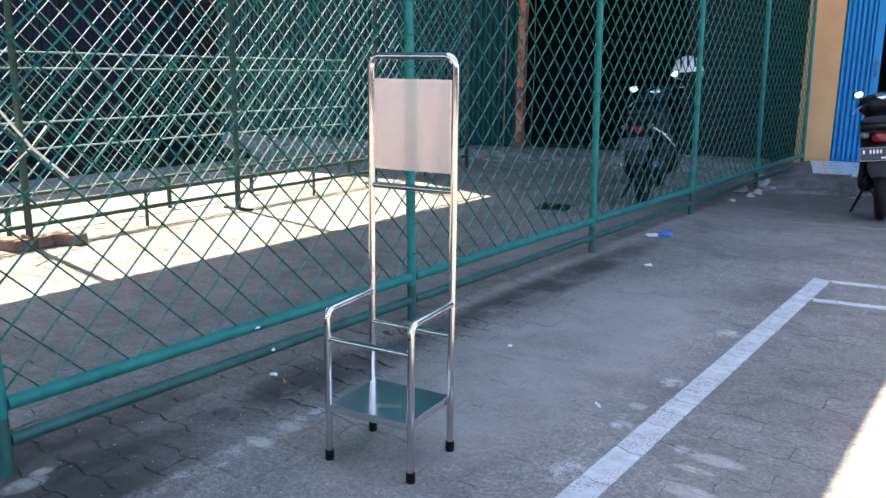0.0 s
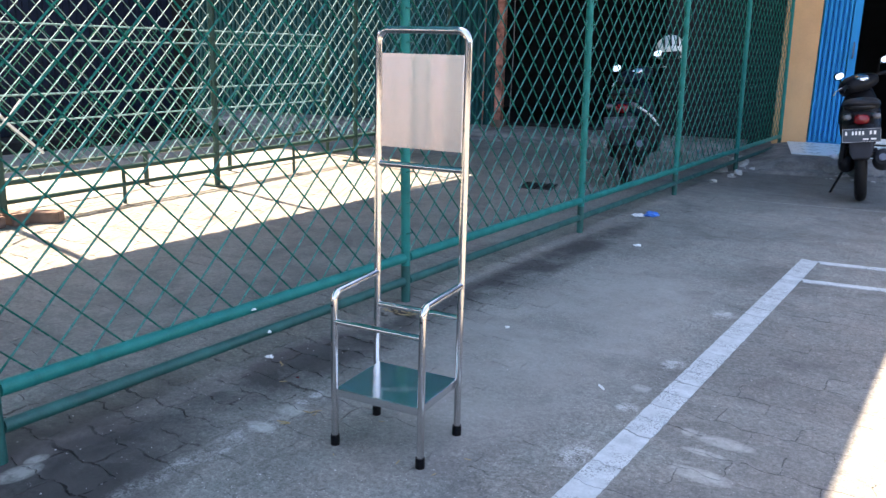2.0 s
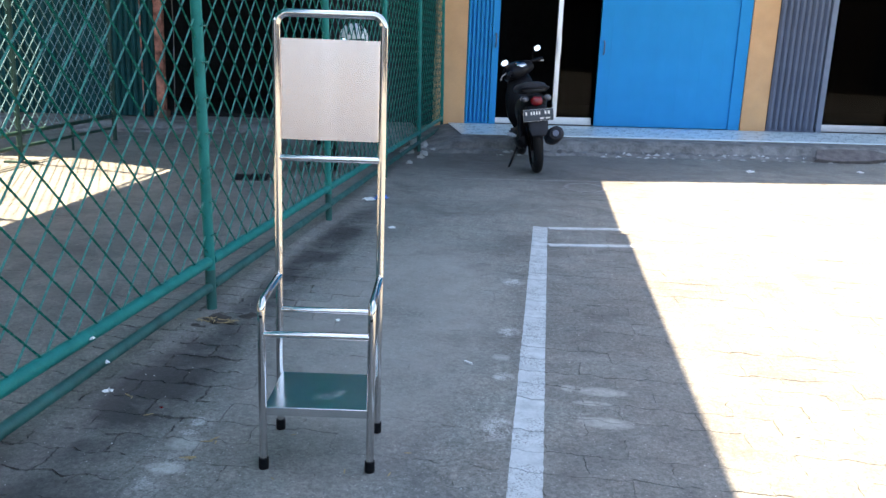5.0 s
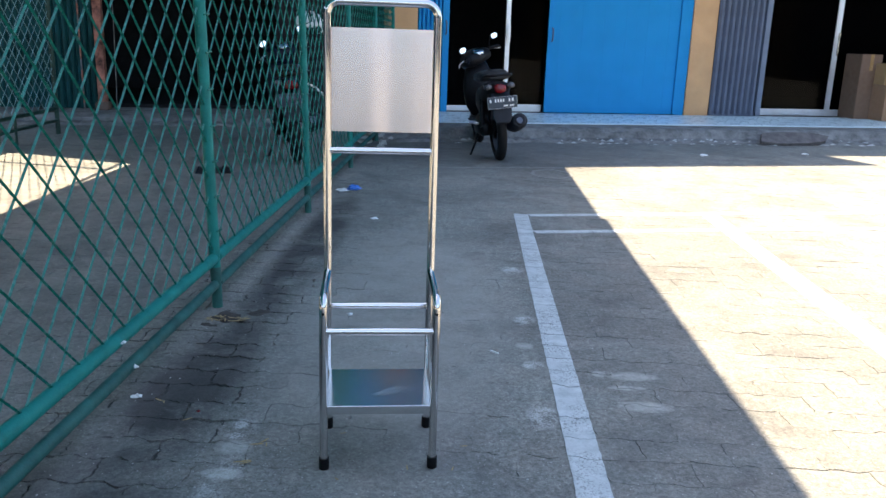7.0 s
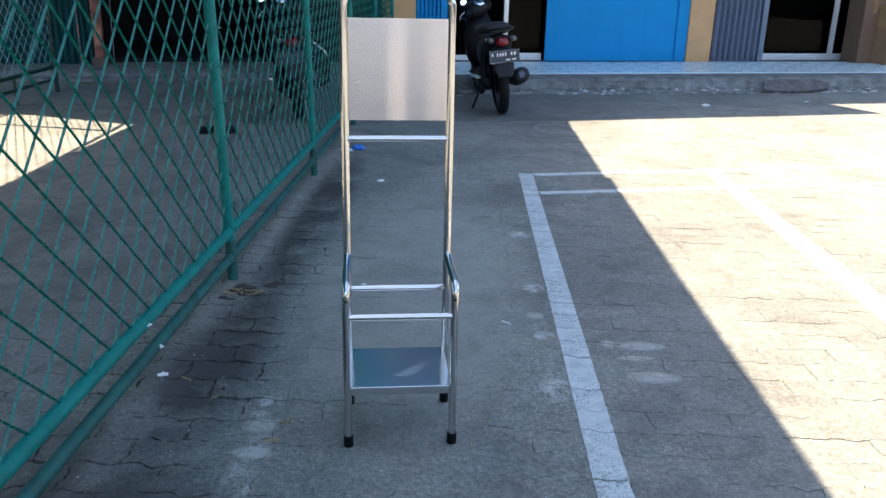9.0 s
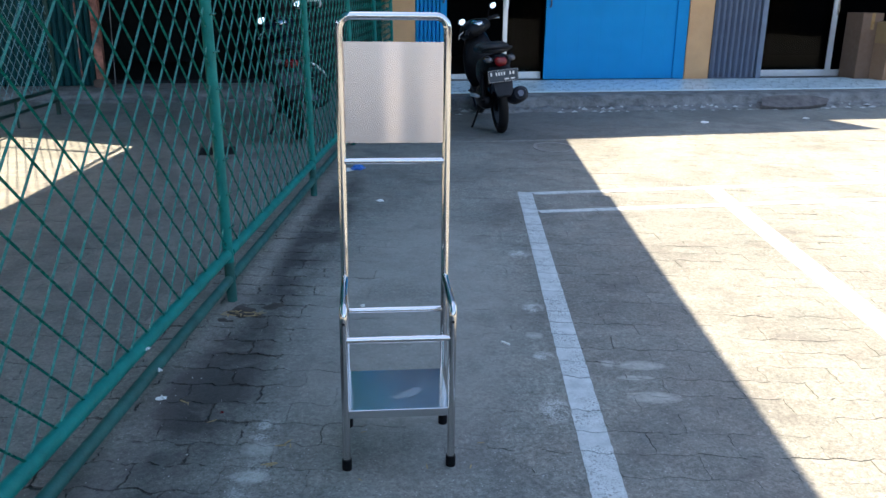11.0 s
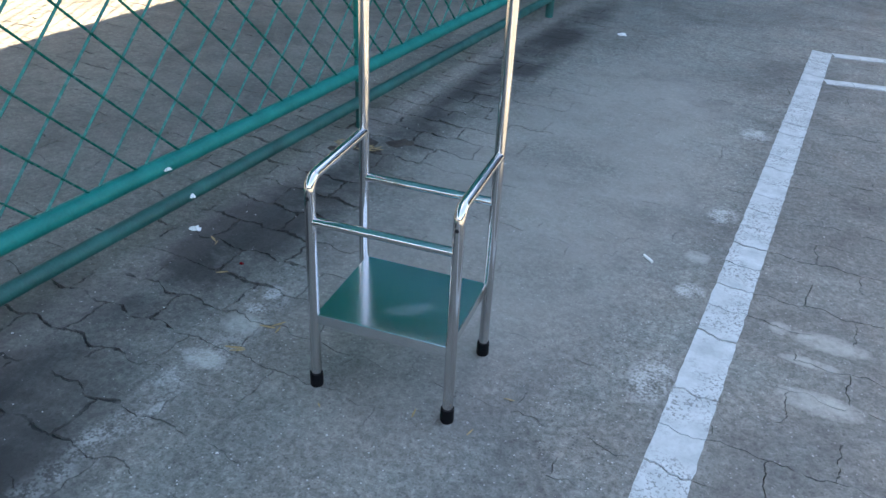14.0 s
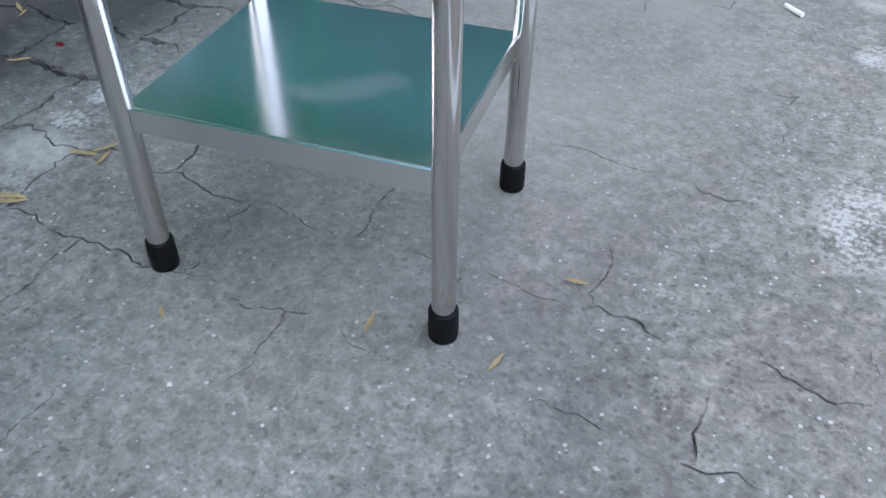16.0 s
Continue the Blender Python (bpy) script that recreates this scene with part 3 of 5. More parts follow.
for i in range(27):
    for j in range(4):
        if tile_mesh is None:
            t0 = part("tile", boxed((0.0006, 0.0006, 0), (0.2994, 0.2994, 0.012), 0.001), TILE, porch)
            tile_mesh = t0.data
        else:
            t0 = new("tile", tile_mesh)
            t0.parent = porch
        t0.location = (-1.95 + 0.3 * i, -1.30 + 0.3 * j, PORCH + 0.001)


def folding_gate(at, x0, x1, y, z1, pitch, material, label):
    """An accordion gate of upright folded slats, pushed together."""
    g = thing("folding_gate", at, label, "gate", kind="structure")
    count = max(2, int((x1 - x0) / pitch))
    mesh = None
    for i in range(count):
        x = x0 + (x1 - x0) * i / count
        if mesh is None:
            bm = bmesh.new()
            pr = [(0, 0), (pitch * 0.30, -0.034), (pitch * 0.70, -0.034), (pitch * 0.98, 0), (pitch * 0.98, 0.006), (pitch * 0.68, -0.024), (pitch * 0.32, -0.024), (0, 0.006)]
            lo = [bm.verts.new((a, b, PORCH + 0.02)) for a, b in pr]
            hi = [bm.verts.new((a, b, z1)) for a, b in pr]
            for k in range(8):
                bm.faces.new((lo[k], lo[(k + 1) % 8], hi[(k + 1) % 8], hi[k]))
            bm.faces.new(lo[::-1])
            bm.faces.new(hi)
            bmesh.ops.recalc_face_normals(bm, faces=bm.faces[:])
            s = part("slat", bm, material, g)
            mesh = s.data
        else:
            s = new("slat", mesh)
            s.parent = g
        s.location = (x, y, 0)
    part("bottom_rail", boxed((x0, y - 0.02, PORCH + 0.003), (x1, y + 0.03, PORCH + 0.03), 0.003), material, g)
    return g


g = folding_gate(FRONT, -1.75, -1.45, 0.0, 3.1, 0.05, BLUE, "bright blue folding gate pushed open beside the column")
part("lead_post", boxed((-1.45, -0.045, PORCH + 0.004), (-1.37, 0.015, 3.1), 0.004), BLUE, g)
hd = sweep(bmesh.new(), [(-1.41, -0.05, 1.06), (-1.41, -0.085, 1.08), (-1.41, -0.085, 1.20), (-1.41, -0.05, 1.22)], 0.009, 8)
part("handle", hd, GREY_GATE, g, "dark grey steel handle", True)
g = folding_gate(FRONT, 2.15, 2.80, -0.02, 3.1, 0.075, GREY_GATE, "grey folding gate pushed open beside the column")
part("lead_post", boxed((2.802, -0.065, PORCH + 0.004), (2.875, 0.01, 3.1), 0.004), PALE_GATE, g, "paler grey lead post")

# the blue sheet door: flat leaves with folded edges
door = thing("door_1", FRONT, "closed bright blue sheet metal door with upright ribs", "door", kind="structure")
for i in range(12):
    w = 1.74 / 12
    x = -0.11 + i * w
    part("leaf", boxed((x + 0.0003, 0.0 if i % 2 else 0.0006, PORCH + 0.02), (x + w - 0.0003, 0.03, 3.1), 0.0006), BLUE, door)
part("edge_post", boxed((1.632, -0.025, PORCH + 0.01), (1.72, 0.04, 3.15), 0.004), BLUE, door)
part("bottom_rail", boxed((-0.11, -0.012, PORCH + 0.014), (1.63, 0.035, PORCH + 0.05), 0.003), BLUE, door)
hd = sweep(bmesh.new(), [(-0.06, -0.003, 1.02), (-0.06, -0.035, 1.04), (-0.06, -0.035, 1.16), (-0.06, -0.003, 1.18)], 0.009, 8)
part("handle", hd, GREY_GATE, door, "grey steel handle", True)
placed("door_frame", (1.722, 0.0, PORCH), (1.80, 0.3, 3.2), BLUE, "bright blue painted door frame", "door frame")

# the aluminium shop doors
GLASS, gt, gb = shader("shop_glass", 0.02)
gb.inputs["Transmission Weight"].default_value = 1.0
gb.inputs["IOR"].default_value = 1.15
gb.inputs["Base Color"].default_value = (0.03, 0.033, 0.035, 1)


def shop_door(name, at, x0, x1, y, jambs, label):
    d = thing(name, at, label, "door", kind="structure")
    for x, w in jambs:
        part("stile", boxed((x, y, PORCH + 0.012), (x + w, y + 0.045, 2.55), 0.003), ALU, d)
    part("bottom_rail", boxed((x0, y + 0.002, PORCH + 0.012), (x1, y + 0.043, PORCH + 0.10), 0.003), ALU, d)
    part("top_rail", boxed((x0, y + 0.002, 2.47), (x1, y + 0.043, 2.55), 0.003), ALU, d)
    pane = part("pane", boxed((x0, y + 0.018, PORCH + 0.10), (x1, y + 0.024, 2.47)), GLASS, d, "clear dark shop glass")
    pane.visible_shadow = False
    return d


d2 = shop_door("door_2", FRONT, -0.585, -0.115, 0.10, ((-0.625, 0.055),), "half-open aluminium framed glass shop door")
part("lock_case", boxed((-0.61, 0.07, 1.00), (-0.572, 0.10, 1.20), 0.004), ALU, d2, "aluminium lock case")
part("track", boxed((-1.37, 0.10, PORCH + 0.012), (-0.625, 0.145, PORCH + 0.075), 0.003), ALU, d2)
d3 = shop_door("door_3", FRONT, 2.90, 5.2, 0.10, ((2.88, 0.05), (3.95, 0.075), (5.2, 0.05)), "aluminium framed glass shop door, dark inside")
part("handle", bar((3.985, 0.06, 0.95), (3.985, 0.06, 1.25), 0.012), CHROME, d3, "chrome pull handle", True)


def carton(at, w, d, h, label, tone):
    c = thing("cardboard_box", at, label, "box", group="boxes in the shop")
    part("carton", boxed((-w / 2, -d / 2, 0), (w / 2, d / 2, h), 0.004), tone, c)
    part("tape", boxed((-0.025, -d / 2 - 0.001, h * 0.75), (0.025, -d / 2 + 0.0005, h + 0.001)), TAPE, c, "brown packing tape")
    part("flap_seam", boxed((-w / 2 + 0.01, -0.002, h), (w / 2 - 0.01, 0.002, h + 0.001)), DARK, c)
    return c


TAPE = plain("packing_tape", (0.30, 0.17, 0.07), 0.25, vary=0.05)
DARK_CARD = plain("dark_cardboard", (0.16, 0.092, 0.058), 0.85, vary=0.12)
YELLOW_CARD = plain("yellow_cardboard", (0.34, 0.205, 0.095), 0.85, vary=0.1)
PRINT = plain("red_print", (0.22, 0.02, 0.02), 0.8, vary=0.2)
floor_out = PORCH + 0.013
carton(FRONT @ pose(4.27, -0.12, floor_out, 0, 0, -2), 0.30, 0.34, 0.84, "tall dark brown cardboard box beside the shop door", DARK_CARD)
printed = carton(FRONT @ pose(4.52, -0.36, floor_out, 0, 0, 3), 0.38, 0.34, 0.46, "brown cardboard box with red printed stripes on the porch", CARD)
for x in (-0.12, 0.12):
    part("printed_stripe", boxed((x - 0.014, -0.1712, 0.17), (x + 0.014, -0.1698, 0.36), 0), PRINT, printed, "red printed stripe")
part("printed_mark", boxed((-0.10, -0.1712, 0.05), (0.09, -0.1698, 0.09), 0), DARK_CARD, printed, "dark printed bar")
carton(FRONT @ pose(4.53, -0.34, floor_out + 0.462, 0, 0, -2), 0.40, 0.34, 0.27, "yellowish cardboard box stacked on another box", YELLOW_CARD)
carton(FRONT @ pose(4.97, -0.30, floor_out, 0, 0, 5), 0.46, 0.40, 0.50, "light brown cardboard box standing on the porch", YELLOW_CARD)
carton(FRONT @ pose(4.98, -0.28, floor_out + 0.502, 0, 0, 1), 0.42, 0.36, 0.26, "brown cardboard box on top of another box", CARD)

# ---- the neighbour's front ----
step("pavement_left", LEFT, -9.0, 2.05, -0.05, 0.8, 0.10, 8, "grey concrete step in front of the shutter")
# garage inside: shade is in the wall and floor colour
placed("wall_left_back", (-9, 3.6, 0), (2.1, 3.8, 3.6), DARK, "back wall of the garage, coloured near-black for shade", "wall", LEFT)
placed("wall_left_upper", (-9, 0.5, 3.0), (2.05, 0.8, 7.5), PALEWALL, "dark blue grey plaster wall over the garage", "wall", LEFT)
placed("ceiling_left", (-9, 0.8, 3.0), (2.1, 3.8, 3.1), DARK, "garage ceiling, coloured near-black for shade", "ceiling", LEFT)
placed("floor_left", (-9, 0.8, 0), (2.1, 3.8, 0.142), DARK, "garage floor, coloured near-black for shade", "floor", LEFT)
placed("wall_left_end", (-9.2, 0, 0), (-9, 3.8, 3.6), DARK, "end wall of the garage, coloured near-black for shade", "wall", LEFT)
col = placed("column", (-0.98, 0.42, 0.10), (-0.89, 0.54, 3.0), REDWALL, "flaking orange red painted column", "column", LEFT)
placed("column_base", (-1.01, 0.38, 0.10), (-0.86, 0.58, 0.19), BRICK, "reddish plaster plinth under the column", "plinth", LEFT, 0.012)
marker = thing("marker_pole", LEFT @ pose(-1.13, 0.42, 0.10), "thin red and white banded pole beside the column", "pole")
part("rod", bar((0, 0, 0), (0, 0, 2.7), 0.008, 8), KERB, marker, smooth=True)
for i in range(11):
    part("band", bar((0, 0, 0.08 + i * 0.24), (0, 0, 0.20 + i * 0.24), 0.0090, 8), REDWALL, marker, "red painted band", True)
cable = tagged(part("cable", sweep(bmesh.new(), [(-0.775, 0.47, 3.0), (-0.785, 0.46, 2.0), (-0.77, 0.47, 1.1), (-0.79, 0.46, 0.10)], 0.006, 6), KERB, smooth=True), "grey cable hanging down beside the column", "cable")
cable.matrix_world = LEFT
shutter = thing("rolling_shutter", LEFT, "dark teal metal shutter, closed", "shutter", kind="structure")
slat_mesh = None
for i in range(74):
    if slat_mesh is None:
        bm = bmesh.new()
        pr = [(0, 0), (0.020, -0.022), (0.050, -0.022), (0.068, 0), (0.068, 0.006), (0, 0.006)]
        lo = [bm.verts.new((a, b, 0.11)) for a, b in pr]
        hi = [bm.verts.new((a, b, 3.0)) for a, b in pr]
        for k in range(6):
            bm.faces.new((lo[k], lo[(k + 1) % 6], hi[(k + 1) % 6], hi[k]))
        bm.faces.new(lo[::-1]), bm.faces.new(hi)
        bmesh.ops.recalc_face_normals(bm, faces=bm.faces[:])
        sl = part("slat", bm, TEAL, shutter)
        slat_mesh = sl.data
    else:
        sl = new("slat", slat_mesh)
        sl.parent = shutter
    sl.location = (-1.07 - 0.07 * i, 0.56, 0)

# ---- roofs added out of view to cast the yard's shade ----
SHIFT = Vector((0.986, -0.165, 0)).normalized() / math.tan(SUN_UP)


def roof(name, corners, z, label, material=None):
    """A roof sheet at height z over the ground whose shade has these corners."""
    bm = bmesh.new()
    vs = [bm.verts.new(Vector((x, y, z)) - SHIFT * z) for x, y in corners]
    f = bm.faces.new(vs)
    out = bmesh.ops.extrude_face_region(bm, geom=[f])
    for v in out["geom"]:
        if isinstance(v, bmesh.types.BMVert):
            v.co.z += 0.06
    bmesh.ops.recalc_face_normals(bm, faces=bm.faces[:])
    return tagged(part(name, bm, material or ROOF), label, "roof", kind="structure")


def fibreglass(name, low, high, through_part):
    """A thin sheet that lets a little daylight through."""
    m, t, b = shader(name, 0.6)
    b.inputs["Specular IOR Level"].default_value = 0.05
    sheet = ramp(t, noise_at(t, 1.3, 4), (0.3, low), (0.7, high))
    t.links.new(sheet, b.inputs["Base Color"])
    thin = node(t, "ShaderNodeBsdfTranslucent")
    t.links.new(sheet, thin.inputs["Color"])
    blend = node(t, "ShaderNodeMixShader", Fac=through_part)
    t.links.new(b.outputs[0], blend.inputs[1])
    t.links.new(thin.outputs[0], blend.inputs[2])
    t.links.new(blend.outputs[0], t.nodes["Material Output"].inputs["Surface"])
    return m


# colours chosen for what the steel shelf reflects of these added sheets
ROOF_GREEN = fibreglass("green_fibreglass", (0.001, 0.160, 0.200), (0.002, 0.215, 0.275), 0.05)
PALE_FIBRE = fibreglass("pale_fibreglass", (0.07, 0.38, 0.64), (0.09, 0.46, 0.74), 0.09)
CANOPY = 2.55
roof("roof_yard", ((-3.25, -5), (-0.92, -5), (-0.92, 4.62), (-3.41, 4.62)), CANOPY, "unseen green fibreglass canopy added to shade the yard", ROOF_GREEN)
roof("roof_yard_edge", ((-0.918, -5), (-0.01, -5), (-0.01, 4.62), (-0.918, 4.62)), CANOPY, "unseen pale canopy strip added for shade and the shelf's reflection", PALE_FIBRE)
for y in (-5, -2.6, -0.1, 2.4, 4.55):
    p, q = (Vector((x, y, CANOPY - 0.03)) - SHIFT * CANOPY for x in (-3.2, -0.05))
    tagged(part("roof_purlin", sweep(bmesh.new(), (p, q), 0.02, 6), PAINT), "added green steel purlin under the unseen canopy", "purlin", kind="structure")
roof("roof_link", [(-3.40, 4.54), (-0.04, 4.54), (-0.04, 6.75), (-3.44, 6.1)], 2.75, "unseen pale blue awning added for shade and the shelf's reflection", PALE_FIBRE)
roof("roof_shop", [(-0.3, 6.57), (2.98, 7.50), (2.7, 8.1), (2.4, 14), (-0.3, 14)], 3.5, "unseen dark blue grey awning added to shade the shop front")
roof("roof_shop_right", [(2.7, 8.05), (12, 10.2), (12, 16), (2.4, 14)], 3.45, "unseen dark blue grey awning added to shade the next shop")
roof("roof_left", [(-3.40, 5.95), (-4.5, 6.30), (-5.3, 6.15), (-9, 5.9), (-12, 8), (-12, 14), (-0.3, 14), (-0.3, 6.57)], 3.3, "unseen pale blue sheet awning added to shade the garage", PALE_SHEET)

# the shed on the west side, whose back keeps off the sun
WEST = pose(-7.75, 0, 0)
# shade on wall and step is in their near-black colour
placed("wall_west", (-0.25, -4.3, 0), (0, 6.6, 3.35), DARK, "wall of the west shed, coloured near-black for shade", "wall", WEST)
# unseen wall added to give the steel panel something bright to reflect
placed("wall_southwest", (-0.25, -16, 0), (0, -4.31, 3.35), PINKWALL, "unseen pale pink wall added for the panel's reflection", "wall", WEST)
placed("floor_west", (0, -16, -0.02), (0.5, 6.6, 0.10), DARK, "low concrete step of the west shed, coloured near-black for shade", "step", WEST)
# navy slats added in place of the shed's dark openings
west_gate = thing("rolling_shutter", WEST, "navy slats standing in for the west shed's dark openings", "shutter", kind="structure")
m0 = None
for i in range(150):
    if m0 is None:
        o0 = part("slat", boxed((0.002, 0, 0.11), (0.03, 0.064, 3.2), 0.006), NAVY, west_gate)
        m0 = o0.data
    else:
        o0 = new("slat", m0)
        o0.parent = west_gate
    o0.location = (0, -4.2 + 0.07 * i, 0)
# posts added under the unseen canopy
for x, y in ((-2.75, -4.0), (-5.2, -4.0)):
    p = part("canopy_post", bar((0, 0, 0), (0, 0, 2.50), 0.04, 14), PAINT, smooth=True)
    p.location = (x, y, 0)
    tagged(p, "added green pipe post under the unseen canopy", "post", kind="structure")

# unseen row added behind the camera, near-black to keep glass reflections dark
back = thing("building", pose(0, -24, 0), "unseen brown-black row of shops added for dark glass reflections", "building", kind="structure")
part("wall", boxed((-26, -6, 0), (26, 0, 3.9), 0.02), BROWNWALL, back)
part("roof", boxed((-26.4, -6.2, 3.9), (26.4, 0.5, 4.05), 0.02), ROOF, back)
for i in range(9):
    part("shutter", boxed((-22 + i * 5.2, -0.02, 0.1), (-18.6 + i * 5.2, 0.03, 2.9), 0.01), GREY_GATE if i % 2 else TEAL, back)

# a second unseen block, added for what the right-hand glass reflects
east = thing("building", pose(17, -8, 0), "unseen brown-black block added to darken the right-hand glass", "building", kind="structure")
part("wall", boxed((0, -16, 0), (5, 17, 3.8), 0.02), BROWNWALL, east)
part("roof", boxed((-0.4, -16.3, 3.8), (5.3, 17.3, 3.95), 0.02), ROOF, east)
for i in range(6):
    part("shutter", boxed((-0.03, -14 + i * 5.2, 0.1), (0.02, -10.6 + i * 5.2, 2.9), 0.01), NAVY, east)

# ---- the fence ----
SLOPE, PITCH = 0.985, 0.1325


def clip_wire(y0, z0, up, ya, yb, za, zb):
    """The stretch of a slanting wire through (y0, z0) that lies inside a bay."""
    s = SLOPE * up
    lo, hi = ya, yb
    a, b = (za - z0) / s + y0, (zb - z0) / s + y0
    lo, hi = max(lo, min(a, b)), min(hi, max(a, b))
    return None if hi - lo < 0.01 else ((lo, z0 + (lo - y0) * s), (hi, z0 + (hi - y0) * s))


def wires(ya, yb, za, zb, b0, f0, pitch=PITCH):
    """All wires of one bay, falling and rising, as end points in the plane of the fence."""
    found = []
    for up, start, side in ((-1, b0, 1), (1, f0, -1)):
        k = -40
        while k < 140:
            w = clip_wire(start + k * pitch, 0.215, up, ya, yb, za, zb)
            if w:
                found.append((side, w))
            k += 1
    return found


def strand(bm, p, q, rising, width=0.0060, thick=0.0020, tilt=0.62, under=0.48):
    """A flat slit-metal strand: rising ones are twisted to face up, falling ones to face down."""
    p, q = Vector(p), Vector(q)
    d = (q - p).normalized()
    up = Vector((1, 0, 0)).cross(d)
    up = up if up.z > 0 else -up
    nrm = (Vector((1, 0, 0)) * tilt + up * math.sqrt(1 - tilt * tilt)) if rising else (Vector((1, 0, 0)) * under - up * math.sqrt(1 - under * under))
    side = d.cross(nrm).normalized() * width / 2
    nrm = nrm.normalized() * thick / 2
    a, b = ([bm.verts.new(e + side * i + nrm * j) for i, j in ((1, 1), (-1, 1), (-1, -1), (1, -1))] for e in (p, q))
    for k in range(4):
        bm.faces.new((a[k], a[(k + 1) % 4], b[(k + 1) % 4], b[k]))
    bm.faces.new(a[::-1]), bm.faces.new(b)
    bmesh.ops.recalc_face_normals(bm, faces=list({f for v in a + b for f in v.link_faces}))
    return bm


TOP = 2.35
fence = thing("fence", pose(FX, 0, 0, 0, -1.2, 0), "green painted pipe fence with diamond wire mesh", "fence")
for y in POSTS:
    p = part("post", bar((0, 0, 0.16), (0, 0, 2.4), 0.0205, 16), PAINT, fence, smooth=True)
    p.location = (0, y, 0)
    p = part("post_foot", bar((0, 0, -0.02), (0, 0, 0.165), 0.0200, 16), LOW_PAINT, fence, "darker green post foot", True)
    p.location = (0, y, 0)
for a, b in zip(POSTS, POSTS[1:]):
    for z, r, nm, paint in ((0.194, 0.0212, "rail", PAINT), (0.092, 0.0185, "lower_rail", LOW_PAINT), (2.37, 0.021, "top_rail", PAINT)):
        part(nm, bar((0, a + 0.0195, z), (0, b - 0.0195, z), r, 14), paint, fence, smooth=True)
    ends = wires(a + 0.024, b - 0.024, 0.205, TOP, 1.771, 1.670, 0.1354)
    if -0.9 < a < 4.0:
        for side, ((y0, z0), (y1, z1)) in ends:
            part("wire", strand(bmesh.new(), (0.0022 * side, y0, z0), (0.0022 * side, y1, z1), side < 0), WIRE, fence)
    else:
        bm = bmesh.new()
        for side, ((y0, z0), (y1, z1)) in ends:
            strand(bm, (0.0022 * side, y0, z0), (0.0022 * side, y1, z1), side < 0)
        part("wire_mesh", bm, WIRE, fence)
for y in POSTS[1:5]:
    bm = bmesh.new()
    z = 0.3
    while z < 2.3:
        sweep(bm, ((0.02, y - 0.02, z), (0.034, y, z + 0.004), (0.02, y + 0.02, z)), 0.003, 5)
        z += 0.129
    tagged(part("wire_tie", bm, WIRE, fence, smooth=True), kind="stuff")

# the far fence, standing in the sun
FAR = pose(-4.43, 2.455, 0, 0, 0, 4.2)
far_fence = thing("fence", FAR, "dark green pipe fence, its diamond mesh coloured for sun glints", "fence")
far_posts = (-1.72, 0.0, 1.68, 3.44, 5.15)
for i, y in enumerate(far_posts):
    p = part("post", bar((0, 0, 0.07 if i == 1 else 0.0), (0, 0, 2.3), 0.022, 12), FAR_PAINT, far_fence, smooth=True)
    p.location = (0, y, 0)
    if i in (2, 3):
        part("foot_plate", boxed((-0.13, y - 0.03, 0), (0.13, y + 0.03, 0.014), 0.003), FAR_PAINT, far_fence)
for a, b in zip(far_posts, far_posts[1:]):
    for z, r, nm in ((0.24, 0.018, "rail"), (0.128, 0.015, "lower_rail"), (2.28, 0.018, "top_rail")):
        part(nm, bar((0, a + 0.018, z), (0, b - 0.018, z), r, 10), FAR_PAINT, far_fence, smooth=True)
    part("prop", bar((0, (a + b) / 2, 0.0), (0, (a + b) / 2, 0.24), 0.012, 8), FAR_PAINT, far_fence)
    bm = bmesh.new()
    for side, ((y0, z0), (y1, z1)) in wires(a + 0.02, b - 0.02, 0.25, 2.27, 0.03, 0.08):
        strand(bm, (0.0022 * side, y0, z0), (0.0022 * side, y1, z1), side < 0, 0.0062, 0.0014, 0.45, 0.25)
    part("wire_mesh", bm, FAR_WIRE, far_fence)

panel = thing("yard_barrier", pose(-5.0, 3.84, 0, 0, 0, 6), "green framed fence panel with level bars, on short legs", "barrier")
for y in (-2.9, -1.3, 0.0, 0.9, 2.3):
    part("leg", bar((0, y, 0), (0, y, 1.16 if y in (-2.9, 2.3) else 0.24), 0.018, 10), FAR_PAINT, panel, smooth=True)
# the thin level bars share the pale colour that holds the sun glints
for z in (0.24, 0.53, 0.70, 1.04, 1.14):
    part("level_bar", bar((0, -2.9, z), (0, 2.3, z), 0.006 if z > 0.3 else 0.016, 8), FAR_WIRE if z > 0.3 else FAR_PAINT, panel, smooth=True)
bm = bmesh.new()
for side, ((y0, z0), (y1, z1)) in wires(-2.9, 2.3, 0.24, 1.14, 0.0, 0.05):
    strand(bm, (0.002 * side, y0, z0), (0.002 * side, y1, z1), side < 0, 0.0048)
part("wire_mesh", bm, WIRE, panel)

# bricks under the far post
for dx, dy, turn in ((-0.02, -0.10, 8), (-0.01, 0.05, -4), (0.10, 0.18, 35)):
    b = tagged(part("brick", boxed((-0.1, -0.05, 0), (0.1, 0.05, 0.065), 0.006), BRICK), "broken red clay brick under the fence post", "brick", group="bricks under the post")
    b.matrix_world = FAR @ pose(dx, dy, 0.0, 0, 0, turn)

# white tape tied across the far mesh
tape = thing("tape_tie", FAR @ pose(0.02, 0.05, 0.59), "white plastic tape tied crosswise to the mesh", "tape")
part("strip", sweep(bmesh.new(), ((0, -0.20, 0.26), (0.004, 0, 0.0), (0, 0.22, -0.20)), 0.008, 6, flat=0.4), WHITE, tape)
